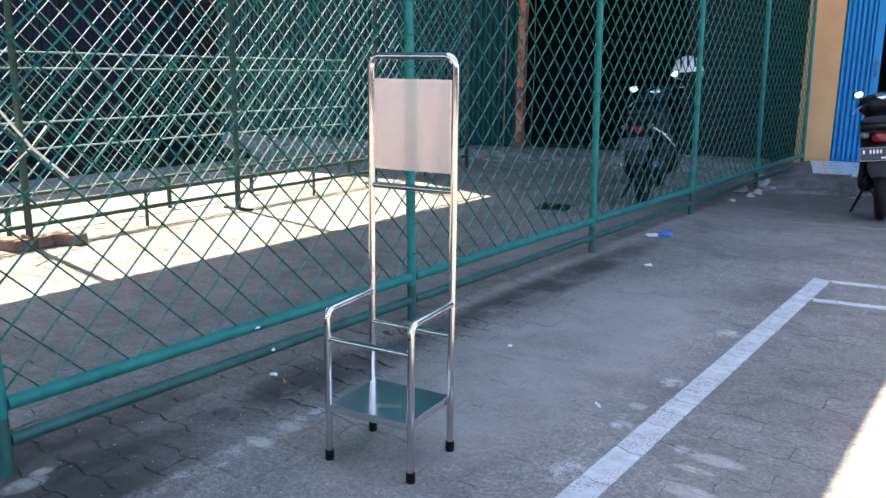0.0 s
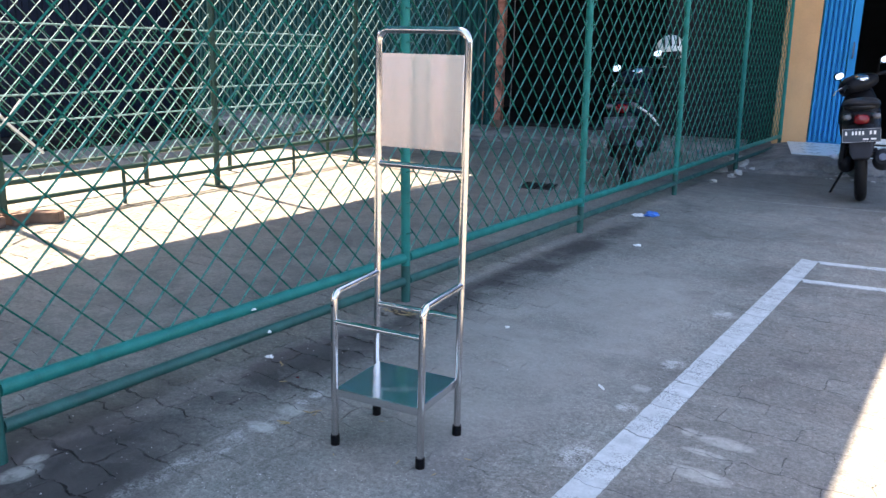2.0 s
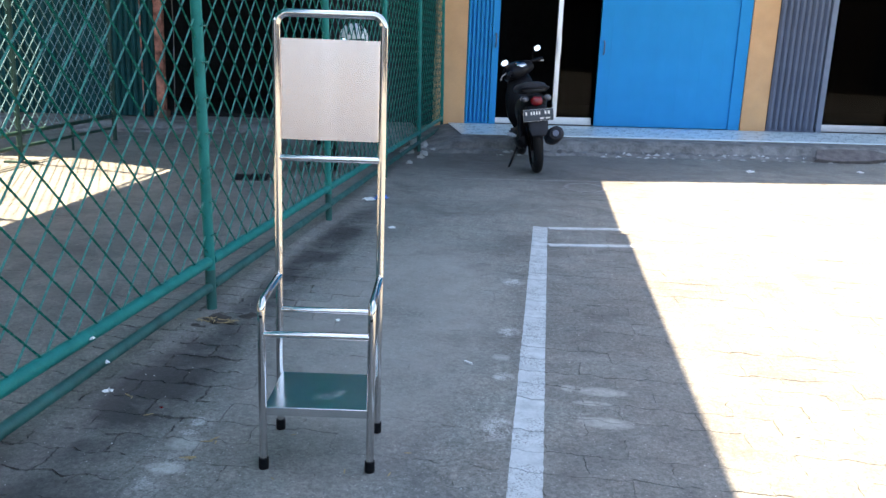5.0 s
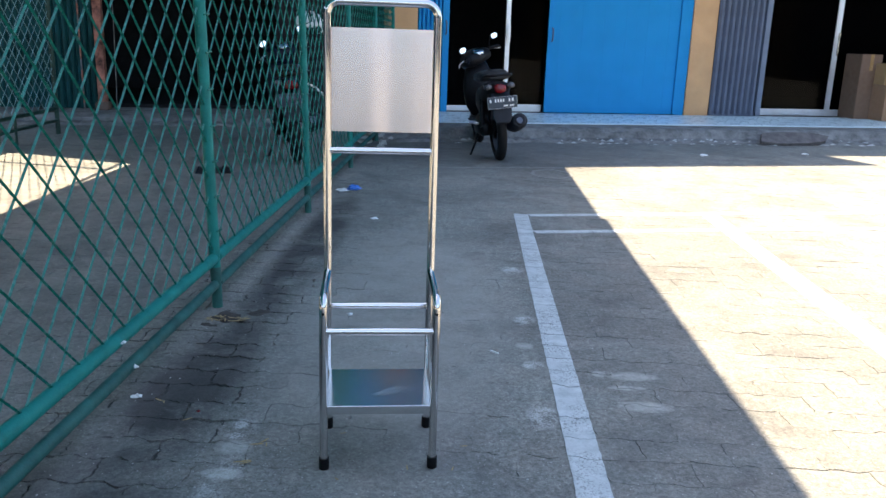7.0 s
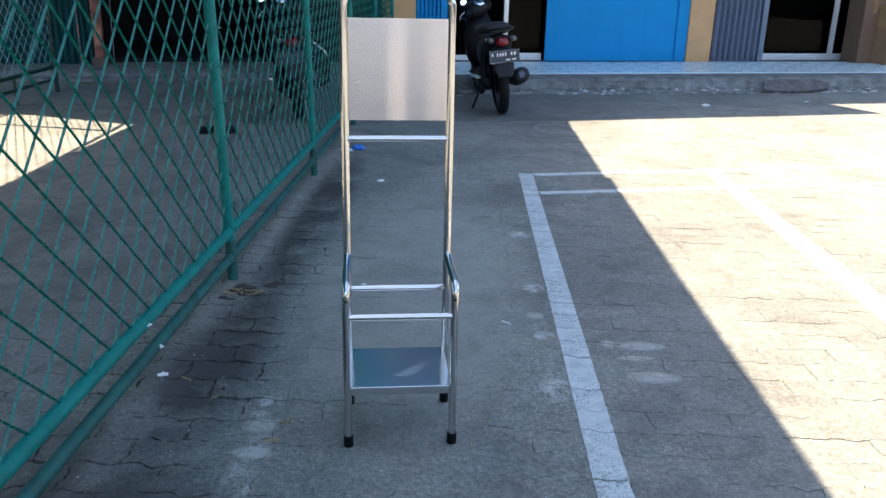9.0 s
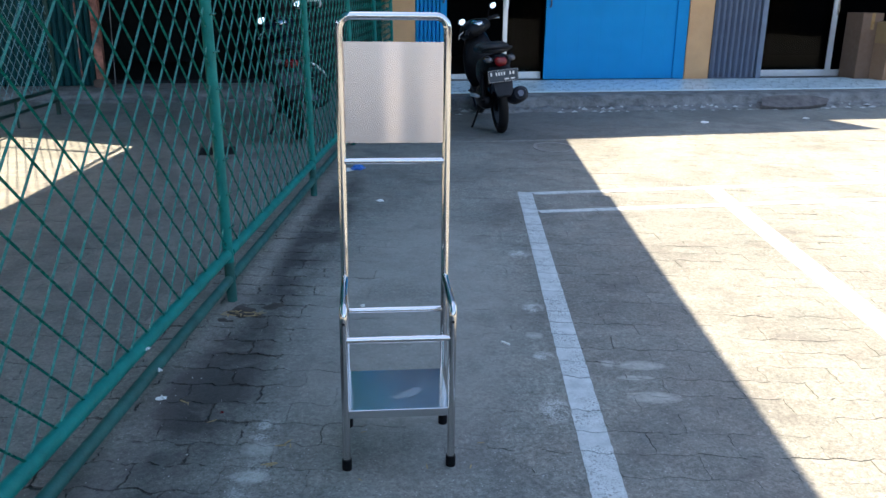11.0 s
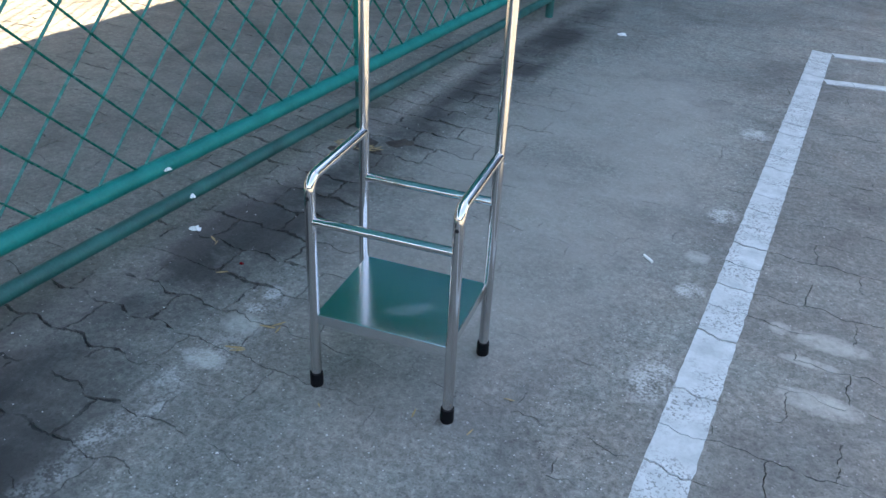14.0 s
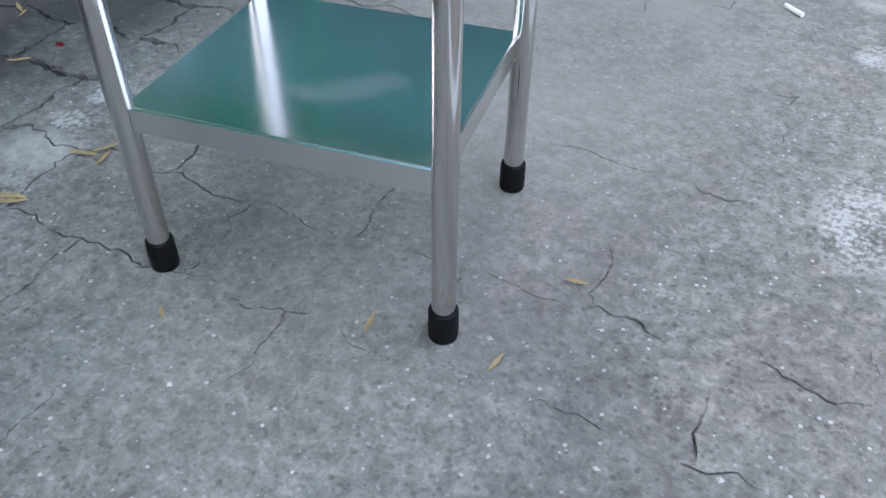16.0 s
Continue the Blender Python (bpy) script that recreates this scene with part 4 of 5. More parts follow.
part("strip", sweep(bmesh.new(), ((0.006, -0.16, -0.12), (0.010, 0, 0.01), (0.006, 0.10, 0.12)), 0.008, 6, flat=0.4), WHITE, tape)

# ---- the stand ----
STAND = pose(-1.009, 1.5875, 0, 0, 0, 7.1)
W, D, R = 0.1315, 0.2165, 0.0098
stand = thing("stand", STAND, "polished stainless steel tube stand with brushed panel and shelf", "stand")
X, Y, Z = Vector((1, 0, 0)), Vector((0, 1, 0)), Vector((0, 0, 1))
TOP_Z, BEND = 1.100, 0.030
pts = [(-W, D, 0.012), (-W, D, 0.2), (-W, D, 0.6), (-W, D, TOP_Z - BEND - 0.02)] + arc((-W + BEND, D, TOP_Z - BEND), BEND, 180, 90, (X, Z)) + arc((W - BEND, D, TOP_Z - BEND), BEND, 90, 0, (X, Z)) + [(W, D, TOP_Z - BEND - 0.02), (W, D, 0.6), (W, D, 0.2), (W, D, 0.012)]
part("back_frame", sweep(bmesh.new(), pts, R, 24), STEEL, stand, smooth=True)
ARM_Z, AB = 0.432, 0.024
for x in (-W, W):
    pts = [(x, 0, 0.012), (x, 0, 0.2), (x, 0, ARM_Z - AB - 0.03)] + arc((x, AB, ARM_Z - AB), AB, 180, 100, (Y, Z)) + [(x, D - 0.006, ARM_Z + 0.004)]
    leg = part("front_leg", sweep(bmesh.new(), pts, R, 24), STEEL, stand, smooth=True)
    # near-black disc on the tube, coloured for the hole's dark inside
    bm = sweep(bmesh.new(), [(x, -R - 0.0006, ARM_Z - 0.034), (x, -R + 0.002, ARM_Z - 0.034)], 0.0035, 10)
    part("screw_hole", bm, DARK, leg)
    for y in (0, D):
        part("rubber_foot", sweep(bmesh.new(), [(x, y, 0.0), (x, y, 0.003), (x, y, 0.026), (x, y, 0.029)], [0.0121, 0.0127, 0.0125, 0.0122], 20), FOOT_RUBBER, stand, "black rubber foot", True)
for name, y, z in (("crossbar", 0, 0.353), ("crossbar", D, 0.344), ("crossbar", D, 0.747)):
    part(name, sweep(bmesh.new(), [(-W, y, z), (-W * 0.5, y, z), (W * 0.5, y, z), (W, y, z)], 0.0083, 20), STEEL, stand, smooth=True)
bm = bmesh.new()
cols = []
for i in range(41):
    x = (-W + R * 0.7) + (2 * W - R * 1.4) * i / 40
    y = D - 0.003 + 0.0010 * math.sin(x * 42 + 0.4) + 0.0004 * math.sin(x * 77)
    cols.append([bm.verts.new((x, y + d, z)) for d, z in ((0, 0.794), (0, 1.040), (0.003, 1.040), (0.003, 0.794))])
for a, b in zip(cols, cols[1:]):
    for k in range(4):
        bm.faces.new((a[k], b[k], b[(k + 1) % 4], a[(k + 1) % 4]))
bm.faces.new(cols[0]), bm.faces.new(cols[-1][::-1])
bmesh.ops.recalc_face_normals(bm, faces=bm.faces[:])
for e in bm.edges:
    e.smooth = abs(e.verts[0].co.z - e.verts[1].co.z) > 0.1
part("panel", bm, PANEL, stand, "brushed stainless panel", True)
bm = bmesh.new()
x0, x1, y0, y1, zt, dp = -W + 0.004, W - 0.004, -0.004, D + 0.004, 0.166, 0.022
top = [bm.verts.new((x, y, zt)) for x, y in ((x0, y0), (x1, y0), (x1, y1), (x0, y1))]
low = [bm.verts.new((x, y, zt - dp)) for x, y in ((x0, y0), (x1, y0), (x1, y1), (x0, y1))]
bm.faces.new(top)
for i in range(4):
    j = (i + 1) % 4
    bm.faces.new((top[j], top[i], low[i], low[j]))
bmesh.ops.recalc_face_normals(bm, faces=bm.faces[:])
bmesh.ops.bevel(bm, geom=[e for e in bm.edges if len(e.link_faces) == 2], offset=0.0018, segments=3, affect="EDGES")
shelf = part("shelf", bm, SHELF, stand, "brushed stainless shelf tray with turned-down edges")
md = shelf.modifiers.new("sheet", "SOLIDIFY")
md.thickness = 0.0012


# ---- scooters ----
def wheel(parent, name, y, radius, width):
    w = part(name, ring_solid(bmesh.new(), [(radius * 0.34, -width * 0.25), (radius * 0.70, -width * 0.30), (radius * 0.74, -width * 0.42), (radius * 0.74, width * 0.42), (radius * 0.70, width * 0.30), (radius * 0.34, width * 0.25)], 28), GREY_GATE, parent)
    w.location = (0, y, radius)
    prof = [(radius * 0.70, -width * 0.40), (radius * 0.84, -width * 0.50), (radius * 0.95, -width * 0.38), (radius, -width * 0.14), (radius, width * 0.14), (radius * 0.95, width * 0.38), (radius * 0.84, width * 0.50), (radius * 0.70, width * 0.40)]
    part("tyre", ring_solid(bmesh.new(), prof, 32), RUBBER, w, "black rubber tyre", True)
    part("hub", sweep(bmesh.new(), ((-width * 0.5, 0, 0), (width * 0.5, 0, 0)), radius * 0.30, 16), BLACK, w)
    return w


def scooter(at, paint, label):
    """Rear wheel touches the ground at the origin; it points along +y."""
    s = thing("motor_scooter", at, label, "scooter", group="parked scooters")
    wheel(s, "rear_wheel", 0.0, 0.275, 0.086)
    wheel(s, "front_wheel", 1.24, 0.275, 0.085)
    part("tail_body", loft(bmesh.new(), [(-0.30, 0.655, 0.02, 0.015), (-0.26, 0.645, 0.07, 0.045), (-0.15, 0.62, 0.105, 0.07), (0.05, 0.58, 0.125, 0.095), (0.30, 0.53, 0.13, 0.115), (0.50, 0.48, 0.105, 0.12), (0.58, 0.42, 0.08, 0.09)], 24), paint, s, smooth=True)
    part("seat", loft(bmesh.new(), [(-0.20, 0.715, 0.07, 0.02), (-0.14, 0.73, 0.115, 0.035), (0.05, 0.735, 0.13, 0.045), (0.22, 0.715, 0.125, 0.045), (0.42, 0.705, 0.12, 0.05), (0.56, 0.695, 0.08, 0.04), (0.60, 0.69, 0.04, 0.02)], 22), SEAT, s, "black vinyl seat", True)
    part("grab_rail", sweep(bmesh.new(), [(-0.11, 0.02, 0.70), (-0.115, -0.18, 0.735), (-0.07, -0.29, 0.745), (0.07, -0.29, 0.745), (0.115, -0.18, 0.735), (0.11, 0.02, 0.70)], 0.012, 10), BLACK, s, smooth=True)
    part("tail_lamp", loft(bmesh.new(), [(-0.325, 0.632, 0.030, 0.020), (-0.31, 0.635, 0.048, 0.034), (-0.25, 0.64, 0.060, 0.046)], 18), RED, s, "red tail lamp lens", True)
    for x in (-0.095, 0.095):
        part("indicator", loft(bmesh.new(), [(-0.305, 0.655, 0.010, 0.010, x), (-0.285, 0.655, 0.030, 0.022, x), (-0.20, 0.655, 0.034, 0.028, x)], 12), SMOKED, s, "smoked turn signal lens", True)
    part("mudguard", loft(bmesh.new(), [(-0.335, 0.36, 0.055, 0.012), (-0.33, 0.40, 0.075, 0.03), (-0.30, 0.49, 0.085, 0.06), (-0.24, 0.56, 0.09, 0.05), (-0.10, 0.58, 0.085, 0.03)], 18), MATT, s, "matt grey black rear mudguard", True)
    plate = part("number_plate", boxed((-0.125, -0.352, 0.478), (0.125, -0.346, 0.577), 0.001), PLATE, s, "dark blue grey number plate with white bars")
    part("plate_rim", sweep(bmesh.new(), [(-0.122, -0.353, 0.481), (0.122, -0.353, 0.481), (0.122, -0.353, 0.574), (-0.122, -0.353, 0.574), (-0.122, -0.353, 0.482)], 0.0011, 6), ALU, plate)
    for x0, x1, z0, z1 in ((-0.105, -0.092, 0.532, 0.558), (-0.062, -0.050, 0.532, 0.558), (-0.040, -0.028, 0.532, 0.558), (-0.018, -0.006, 0.532, 0.558), (0.004, 0.016, 0.532, 0.558), (0.052, 0.066, 0.532, 0.558), (0.078, 0.094, 0.532, 0.558), (0.010, 0.045, 0.494, 0.506), (0.060, 0.095, 0.494, 0.506)):
        part("bar", boxed((x0, -0.3535, z0), (x1, -0.352, z1)), WHITE, plate)
    part("swing_arm", loft(bmesh.new(), [(-0.05, 0.275, 0.035, 0.045, -0.10), (0.12, 0.28, 0.06, 0.075, -0.10), (0.32, 0.29, 0.07, 0.09, -0.09), (0.50, 0.30, 0.06, 0.08, -0.06)], 14), BLACK, s, "black engine cover", True)
    ex = part("exhaust", sweep(bmesh.new(), [(0.140, -0.30, 0.360), (0.145, -0.28, 0.355), (0.145, -0.02, 0.300), (0.130, 0.10, 0.26)], [0.046, 0.066, 0.070, 0.035], 18), MATT, s, "matt black exhaust silencer", True)
    part("heat_shield", loft(bmesh.new(), [(-0.26, 0.345, 0.02, 0.042, 0.185), (-0.05, 0.30, 0.022, 0.045, 0.188)], 12), BLACK, ex, smooth=True)
    part("exhaust_tip", sweep(bmesh.new(), [(0.140, -0.32, 0.366), (0.140, -0.295, 0.359)], 0.026, 14), GREY_GATE, ex, "grey steel exhaust outlet", True)
    part("side_step", loft(bmesh.new(), [(0.05, 0.33, 0.02, 0.012, -0.17), (0.22, 0.33, 0.03, 0.014, -0.19)], 10), ALU, s, "bare metal foot peg", True)
    part("shock_absorber", bar((-0.13, 0.0, 0.30), (-0.10, 0.10, 0.56), 0.024, 12), BLACK, s, smooth=True)
    part("floorboard", boxed((-0.15, 0.50, 0.27), (0.15, 0.86, 0.32), 0.02), BLACK, s)
    part("leg_shield", loft(bmesh.new(), [(0.86, 0.48, 0.14, 0.20), (0.93, 0.55, 0.16, 0.25), (1.02, 0.62, 0.13, 0.24), (1.10, 0.68, 0.07, 0.15)], 22), paint, s, smooth=True)
    part("front_mudguard", loft(bmesh.new(), [(1.02, 0.48, 0.05, 0.03), (1.20, 0.57, 0.06, 0.03), (1.40, 0.52, 0.055, 0.03), (1.50, 0.42, 0.04, 0.02)], 14), paint, s, smooth=True)
    for x in (-0.055, 0.055):
        part("fork", bar((x, 1.24, 0.275), (x, 1.08, 0.66), 0.017, 12), CHROME, s, smooth=True)
    part("steering_head", loft(bmesh.new(), [(0.86, 0.95, 0.12, 0.05), (0.92, 0.955, 0.16, 0.07), (1.02, 0.95, 0.15, 0.085), (1.10, 0.92, 0.09, 0.06)], 20), paint, s, smooth=True)
    part("dashboard", loft(bmesh.new(), [(0.845, 0.985, 0.035, 0.013), (0.88, 1.00, 0.052, 0.020), (0.93, 1.015, 0.05, 0.018)], 16), CHROME, s, "pale instrument dial", True)
    for k in (-1, 1):
        hb = part("handlebar", sweep(bmesh.new(), [(k * 0.08, 0.93, 0.955), (k * 0.18, 0.90 + k * 0.04, 0.98), (k * 0.28, 0.83 + k * 0.07, 0.965)], [0.014, 0.016, 0.017], 12), BLACK, s, smooth=True)
        part("brake_lever", sweep(bmesh.new(), [(k * 0.16, 0.945, 0.975), (k * 0.22, 0.94, 0.965), (k * 0.28, 0.89, 0.945)], 0.006, 8), ALU, hb, smooth=True)
        part("mirror_stem", sweep(bmesh.new(), [(k * 0.17, 0.92, 0.99), (k * 0.18, 0.90, 1.05), (k * 0.20, 0.87, 1.07)], 0.006, 8), BLACK, hb, smooth=True)
        mr = part("mirror", loft(bmesh.new(), [(0.845, 1.085, 0.042, 0.027, k * 0.21), (0.86, 1.085, 0.046, 0.031, k * 0.21), (0.885, 1.08, 0.028, 0.018, k * 0.21)], 16), BLACK, s, smooth=True)
        part("mirror_glass", loft(bmesh.new(), [(0.8435, 1.085, 0.038, 0.024, k * 0.21), (0.8455, 1.085, 0.039, 0.025, k * 0.21)], 16), MIRROR, mr, "bright mirror glass")
    part("side_stand", sweep(bmesh.new(), [(-0.10, 0.34, 0.24), (-0.22, 0.30, 0.02), (-0.26, 0.30, 0.012)], 0.011, 8), BLACK, s, smooth=True)
    # the bars stand locked over to the left
    axis = Vector((0, -math.sin(radians(26)), math.cos(radians(26))))
    turn = Matrix.Translation((-0.02, 1.0, 0.80)) @ Matrix.Rotation(radians(36), 4, axis) @ Matrix.Translation((0, -1.0, -0.9))
    for o in s.children:
        if o.name.split(".")[0] in ("steering_head", "dashboard", "handlebar", "mirror"):
            o.data.transform(turn)
            for c in o.children:
                c.data.transform(turn)
    return s


scooter(pose(-0.55, 6.94, 0, 0, -7, 8), BLACK, "black motor scooter leaning on its side stand before the porch")
far_bike = scooter(pose(-2.23, 6.42, 0, 0, -5, 15.5), MOTO_BLUE, "dark blue scooter parked inside the fence")
# plate marks swapped to grey: the shade there is put into their colour
for plate in far_bike.children:
    if plate.name.startswith("number_plate"):
        for mark in plate.children:
            mark.data.materials[0] = GREY_GATE
part("pannier", loft(bmesh.new(), [(-0.24, 0.42, 0.06, 0.10, 0.17), (-0.20, 0.42, 0.105, 0.15, 0.17), (0.12, 0.40, 0.11, 0.16, 0.17), (0.20, 0.40, 0.07, 0.12, 0.17)], 18, 2.8), BLACK, far_bike, "black side bag", True)
# white strip for the light along the bag's top edge
part("bag_piping", sweep(bmesh.new(), [(0.05, -0.235, 0.655), (0.11, -0.24, 0.645), (0.18, -0.24, 0.605), (0.235, -0.235, 0.55), (0.275, -0.22, 0.49)], [0.004, 0.007, 0.009, 0.008, 0.004], 8), WHITE, far_bike, "white strip painted as the bag's lit edge", True)

# helmet on the mirror of the scooter behind the fence
helm = thing("helmet", pose(-2.34, 7.54, 1.09, 0, -5, 20), "white and dark striped crash helmet on the scooter", "helmet")
bm = bmesh.new()
bmesh.ops.create_uvsphere(bm, u_segments=24, v_segments=14, radius=0.135)
for v in bm.verts:
    v.co.z = max(v.co.z * 0.98, -0.075)
    v.co.y *= 1.12
part("shell", bm, WHITE, helm, smooth=True)
for x in (-0.06, 0.0, 0.06):
    pts = [Vector((x, 0.155 * math.sin(radians(a)), 0)) + Vector((0, 0, 0.136 * math.cos(radians(a)) * (1 - abs(x) * 1.6))) for a in range(-75, 80, 15)]
    part("stripe", sweep(bmesh.new(), pts, 0.009, 6), BLACK, helm, smooth=True)

part("visor", loft(bmesh.new(), [(-0.150, -0.045, 0.055, 0.030), (-0.120, -0.035, 0.085, 0.048), (-0.05, -0.03, 0.11, 0.05)], 18), BLACK, helm, "dark visor", True)

# ---- small things on the ground ----
grate = thing("drain_opening", pose(-2.735, 5.83, 0, 0, 0, 15), "dark drain slot in the pavers with iron bars", "drain")
# flat black plate; the slot's dark depth is put into its colour
part("pit", boxed((-0.135, -0.15, -0.003), (0.135, 0.15, 0.003), 0.002), BLACK, grate)
for i in range(5):
    part("iron_bar", boxed((-0.12 + i * 0.06 - 0.006, -0.15, 0.003), (-0.12 + i * 0.06 + 0.006, 0.15, 0.007)), DARK, grate)


def scrap(name, x, y, z, size, material, label, category, seed, tall=0.3):
    """A crumpled bit of sheet or a stone: a ball pushed about."""
    bm = bmesh.new()
    bmesh.ops.create_icosphere(bm, subdivisions=2, radius=1)
    for v in bm.verts:
        k = 1 + 1.0 * noise.noise(v.co * 2.4 + Vector((seed, seed, 0)))
        v.co = Vector((v.co.x * size * k, v.co.y * size * 0.8 * k, max(v.co.z * size * tall * k, -size * tall * 0.5)))
    low = min(v.co.z for v in bm.verts)
    for v in bm.verts:
        v.co.z -= low
    ob = tagged(part(name, bm, material), label, category)
    ob.location = (x, y, z)
    ob.rotation_euler = (0, 0, seed)
    return ob


scrap("plastic_bag", -1.60, 5.27, 0, 0.05, BAG, "crumpled blue plastic bag by the fence", "plastic bag", 1, 0.35)
scrap("paper_scrap", -1.67, 5.22, 0, 0.045, WHITE, "torn scrap of white paper", "paper", 2, 0.15)
scrap("tissue", -1.739, 1.914, 0, 0.013, WHITE, "crumpled white tissue under the fence", "tissue", 3, 0.5)
scrap("paper_scrap", -1.35, 4.37, 0, 0.022, WHITE, "torn scrap of white paper", "paper", 4, 0.3)
scrap("paper_scrap", 1.43, 7.71, 0, 0.035, WHITE, "small scrap of white paper in the shade", "paper", 5, 0.4)
scrap("paper_scrap", -1.241, 2.698, 0, 0.011, WHITE, "small scrap of white paper on the pavers", "paper", 46, 0.4)
scrap("paper_scrap", 2.55, 8.1, 0, 0.03, WHITE, "torn scrap of white paper", "paper", 6, 0.3)
for x, y, s, k in ((-1.83, 7.76, 0.07, 7), (-1.66, 7.70, 0.05, 8), (-1.80, 8.30, 0.09, 9), (-1.62, 8.05, 0.04, 10), (-1.55, 8.22, 0.07, 41), (-1.72, 8.12, 0.06, 42), (-1.40, 8.15, 0.05, 43), (-1.66, 7.45, 0.035, 44), (-1.70, 7.05, 0.03, 45)):
    scrap("stone", x, y, 0, s, CHIP, "pale broken lump of concrete by the porch", "stone", k, 0.6)
for x, y, s, k in ((-1.742, 1.845, 0.008, 11),):
    scrap("paper_tag", x + 0.006, y, 0.191, s, WHITE, "scrap of white paper stuck on the fence rail", "paper", k, 0.6)
scrap("paper_tag", FX + 0.018, 1.912, 0.092, 0.008, WHITE, "scrap of white paper stuck on the lower rail", "paper", 12, 0.7)


def leaf(x, y, length, turn, seed, z=0.0):
    """A dry curled leaf or husk."""
    bm = bmesh.new()
    rng = random.Random(seed)
    rows = []
    for i in range(7):
        s = i / 6
        w = length * 0.085 * math.sin(math.pi * (0.06 + 0.9 * s)) * rng.uniform(0.8, 1.15)
        rise = 0.003 + 0.12 * length * (s - 0.5) ** 2 + 0.02 * length * rng.random()
        rows.append([bm.verts.new((length * (s - 0.5), -w, rise + w * 0.4)), bm.verts.new((length * (s - 0.5), 0, rise)), bm.verts.new((length * (s - 0.5), w, rise + w * 0.35))])
    for a, b in zip(rows, rows[1:]):
        for k in range(2):
            bm.faces.new((a[k], b[k], b[k + 1], a[k + 1]))
    ob = tagged(part("dry_leaf", bm, LEAF), "dry yellow leaf lying on the pavers", "leaf", group="dry leaves")
    md = ob.modifiers.new("thick", "SOLIDIFY")
    md.thickness = 0.0008
    ob.matrix_world = pose(x, y, z, 0, 0, turn)


for x, y, l, turn in ((-1.342, 1.578, 0.06, 20), (-1.315, 1.688, 0.045, 60), (-0.938, 1.587, 0.035, 100), (-0.827, 1.593, 0.03, 80), (-1.17, 2.02, 0.05, 50), (-0.80, 1.71, 0.03, 10), (-1.10, 1.52, 0.022, 140), (-1.12, 1.75, 0.025, 30), (-1.33, 1.668, 0.05, 12), (-1.305, 1.67, 0.035, 100), (-1.332, 1.574, 0.045, 32), (-1.668, 1.896, 0.045, 150), (-1.65, 1.885, 0.03, 110), (-1.55, 1.787, 0.04, 40)):
    leaf(x, y, l * 0.7, turn, l * 1000 + turn)
rng = random.Random(5)
for i in range(24):
    leaf(-1.67 + rng.uniform(-0.07, 0.07), 2.56 + rng.uniform(-0.02, 0.03), rng.uniform(0.02, 0.045), rng.uniform(0, 180), i, 0.008)
butt = tagged(part("cigarette_end", bar((-0.017, 0, 0.004), (0.017, 0, 0.004), 0.0038, 10), WHITE, smooth=True), "white cigarette end on the pavers", "cigarette end")
butt.matrix_world = pose(-0.706, 2.372, 0, 0, 0, -40)
scrap("plastic_scrap", -1.538, 1.841, 0, 0.006, RED, "tiny scrap of red plastic", "plastic scrap", 21, 0.5)

SOIL = plain("dark_soil", (0.045, 0.036, 0.030), 0.95, vary=0.4, scale=40, bump=0.8, fine=120)
# dark soil mounds, also in place of the dark hollow by the post
for x, y, size, k in ((-1.68, 2.60, 0.07, 31), (-1.58, 2.68, 0.045, 32), (-1.73, 2.53, 0.04, 33)):
    scrap("soil_mound", x, y, -0.004, size, SOIL, "low mound of dark soil, also standing for the dark hollow by the post", "soil", k, 0.10)

# grit: small pale stones and crumbs strewn over the pavers
bm = bmesh.new()
rng = random.Random(11)
for i in range(3800):
    x, y = rng.uniform(-2.3, 0.6), 0.4 + 5.2 * rng.random() ** 1.6
    if noise.noise(Vector((x * 6, y * 6, 12))) + (0.25 if x < -1.1 else 0.0) < rng.uniform(-0.25, 0.35):
        continue
    s = rng.choice((0.0010, 0.0012, 0.0016, 0.0018, 0.0028)) * rng.uniform(0.7, 1.2)
    a = [bm.verts.new((x + s * math.cos(t) * rng.uniform(0.7, 1.4), y + s * math.sin(t) * rng.uniform(0.7, 1.4), 0.0002)) for t in (0, 1.6, 3.1, 4.7)]
    top = bm.verts.new((x, y, s * rng.uniform(0.5, 1.1)))
    for k in range(4):
        bm.faces.new((a[k], a[(k + 1) % 4], top))
tagged(part("grit", bm, GRIT), "pale grit and crumbs strewn over the pavers", "grit", kind="stuff")

# ---- pavers ----
def paver_outline(x0, y0, m=14, q=7):
    """Outline of the paver at this place; both long edges follow one wave and one wear, so that neighbours nest."""
    pts = [(LONG * i / m, 0.0, 0, 1) for i in range(m)] + [(LONG, ROW * i / q, -1, 0) for i in range(q)]
    pts += [(LONG * (1 - i / m), ROW, 0, -1) for i in range(m)] + [(0.0, ROW * (1 - i / q), 1, 0) for i in range(q)]
    out = []
    for x, y, nx, ny in pts:
        wx, wy = x0 + x, y0 + y + wave(x0 + x)
        if 0 < y < ROW:
            wx += 0.5 * WAVE * math.sin(2 * math.pi * y / ROW)
        dx, dy = jag(wx, wy)
        out.append((wx + dx, wy + dy, nx, ny))
    return out


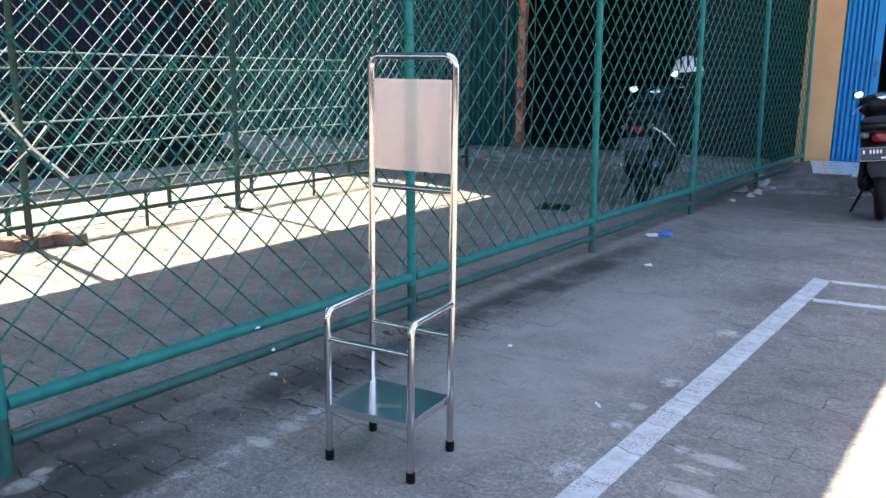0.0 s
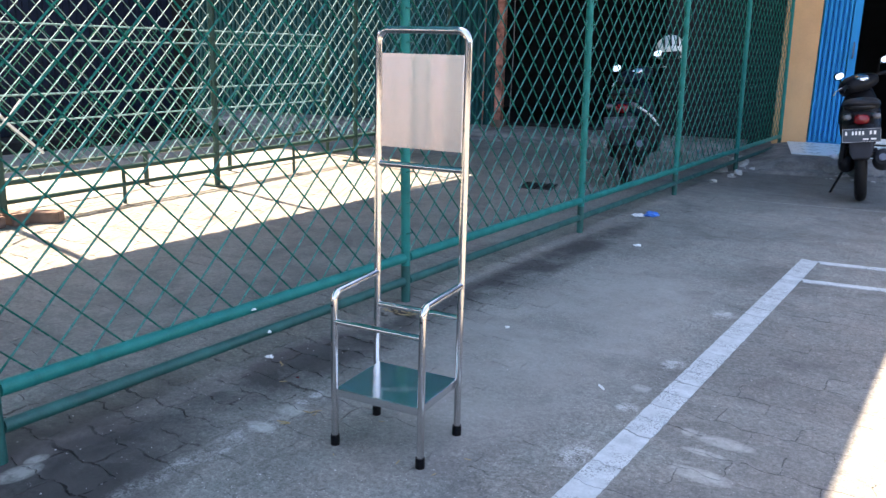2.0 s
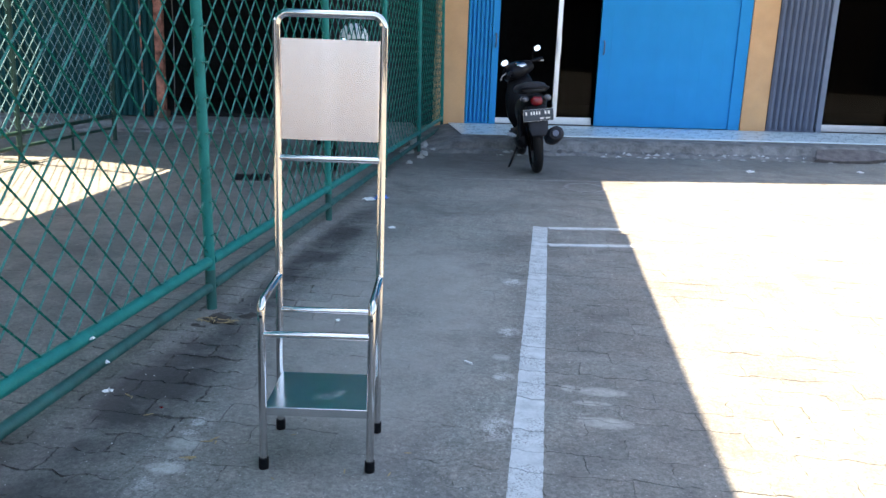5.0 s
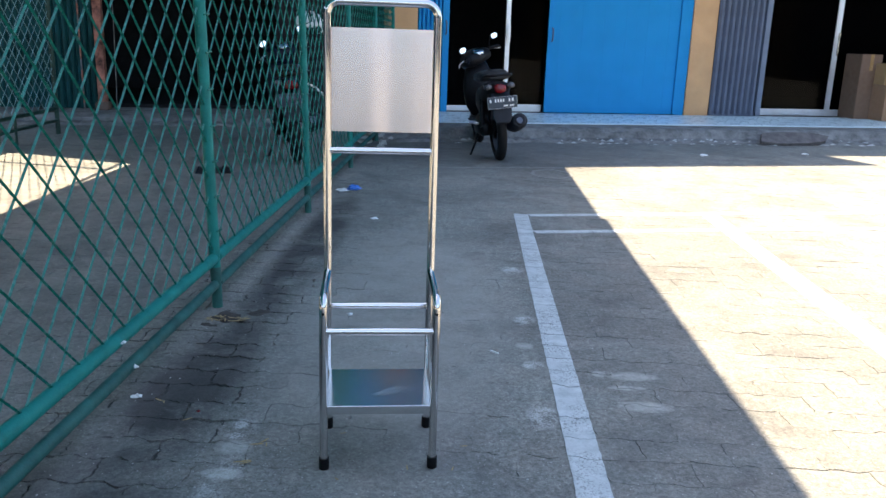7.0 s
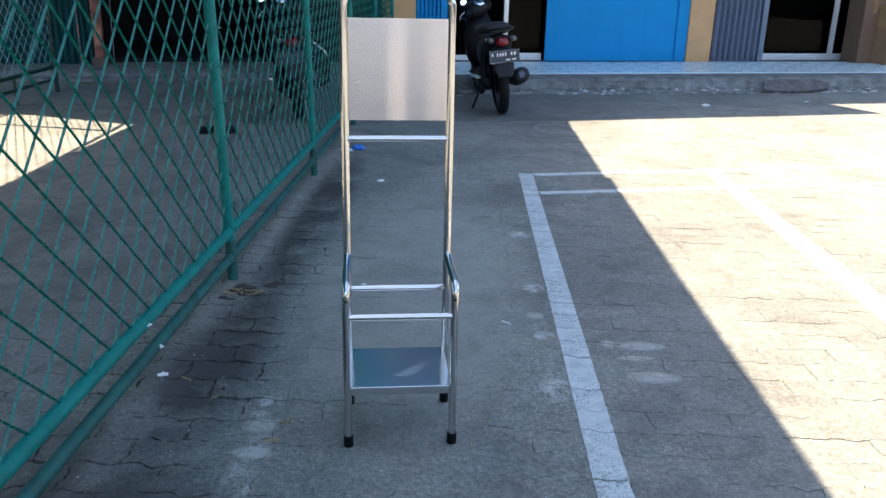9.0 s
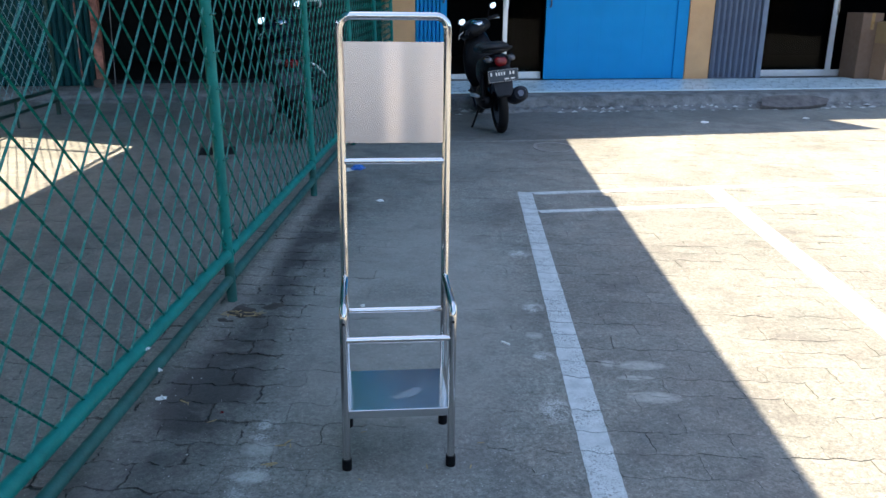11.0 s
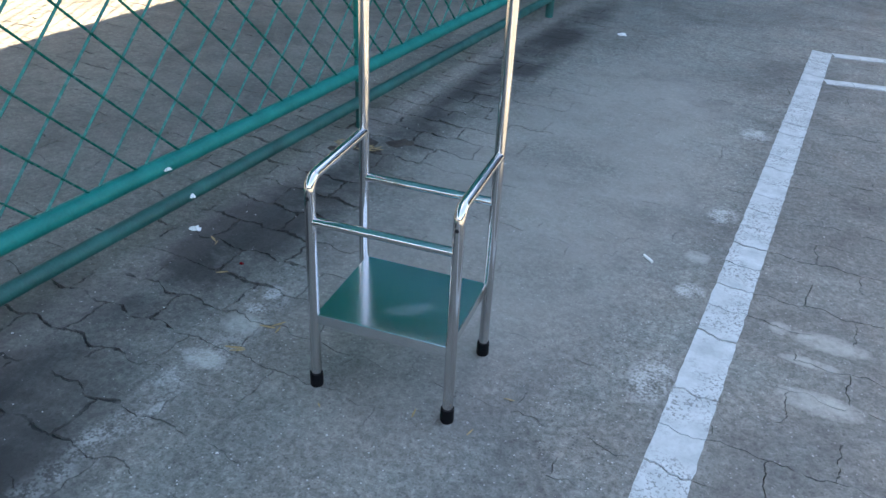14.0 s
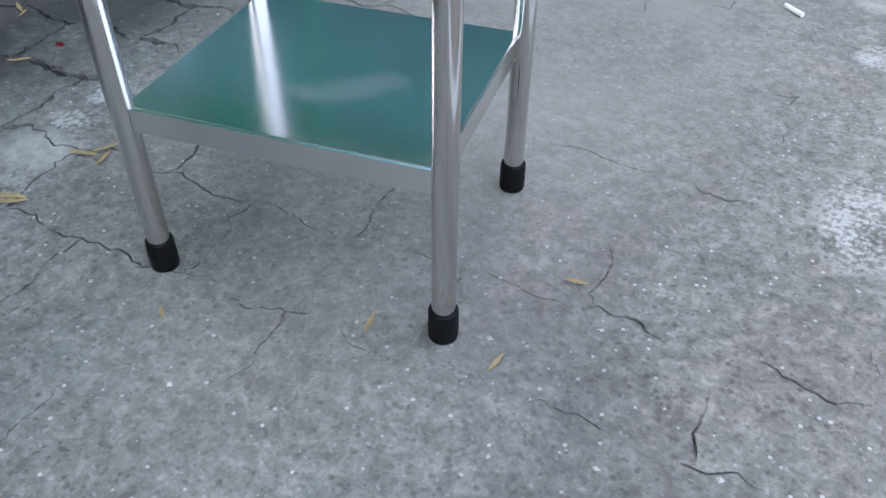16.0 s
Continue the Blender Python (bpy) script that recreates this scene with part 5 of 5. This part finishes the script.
def paver_faces(bm, x0, y0, dz, tilt, gap, fine=(14, 7)):
    outline = paver_outline(x0, y0, *fine)
    low, top = [], []
    for k, (x, y, nx, ny) in enumerate(outline):
        g = max(0.0001, gap * (0.9 + 1.7 * noise.noise(Vector((x * 5, y * 5, 9))) + 1.5 * noise.noise(Vector((x * 31, y * 31, 4))) + 1.1 * noise.noise(Vector((x * 110, y * 110, 2)))))
        g = min(g, 0.0058 if x < -1.42 else 0.0009 if x < -0.62 else 0.0011)
        low.append(bm.verts.new((x + nx * g, y + ny * g, -0.010)))
        g += 0.0007 if x < -1.42 else 0.0004
        top.append(bm.verts.new((x + nx * g, y + ny * g, dz + tilt[0] * (x - x0) + tilt[1] * (y - y0))))
    bm.faces.new(top)
    for i in range(len(top)):
        j = (i + 1) % len(top)
        bm.faces.new((low[i], low[j], top[j], top[i]))


rng = random.Random(2)
near = 0
field = bmesh.new()
r0, r1 = math.floor(-1.5 / ROW), math.ceil(8.3 / ROW)
for r in range(r0, r1):
    y = r * ROW
    shift = LONG / 2 if r % 2 else 0.0
    c = math.floor(-7.0 / LONG)
    while c * LONG < 4.8:
        x = c * LONG + shift
        c += 1
        if y > 7.75 + 0.24 * x and x > -1.7 or y > 8.4 + 0.24 * (x + 4):
            continue
        gap = rng.choice((0.0003, 0.0006, 0.0011, 0.0016))
        if -2.02 < x < 0.12 and 1.0 < y < 3.9 and near < 320:
            if x < -1.40:
                gap += 0.0022
            dz = rng.uniform(-0.0016, 0.0010) if x < -1.4 else rng.uniform(-0.0012, 0.0004)
            bm = bmesh.new()
            paver_faces(bm, x, y, dz, (rng.uniform(-0.004, 0.004), rng.uniform(-0.006, 0.006)), gap, (38, 19))
            part("paver", bm, PAVER, ground)
            near += 1
        else:
            close = -2.6 < x < 0.8 and y < 5.2
            paver_faces(field, x, y, rng.uniform(-0.0010, 0.0002), (0, 0), gap + 0.0004, (14, 7) if close else (5, 2))
tagged(part("paver_field", field, PAVER, ground), "worn grey wavy concrete pavers", kind="stuff")
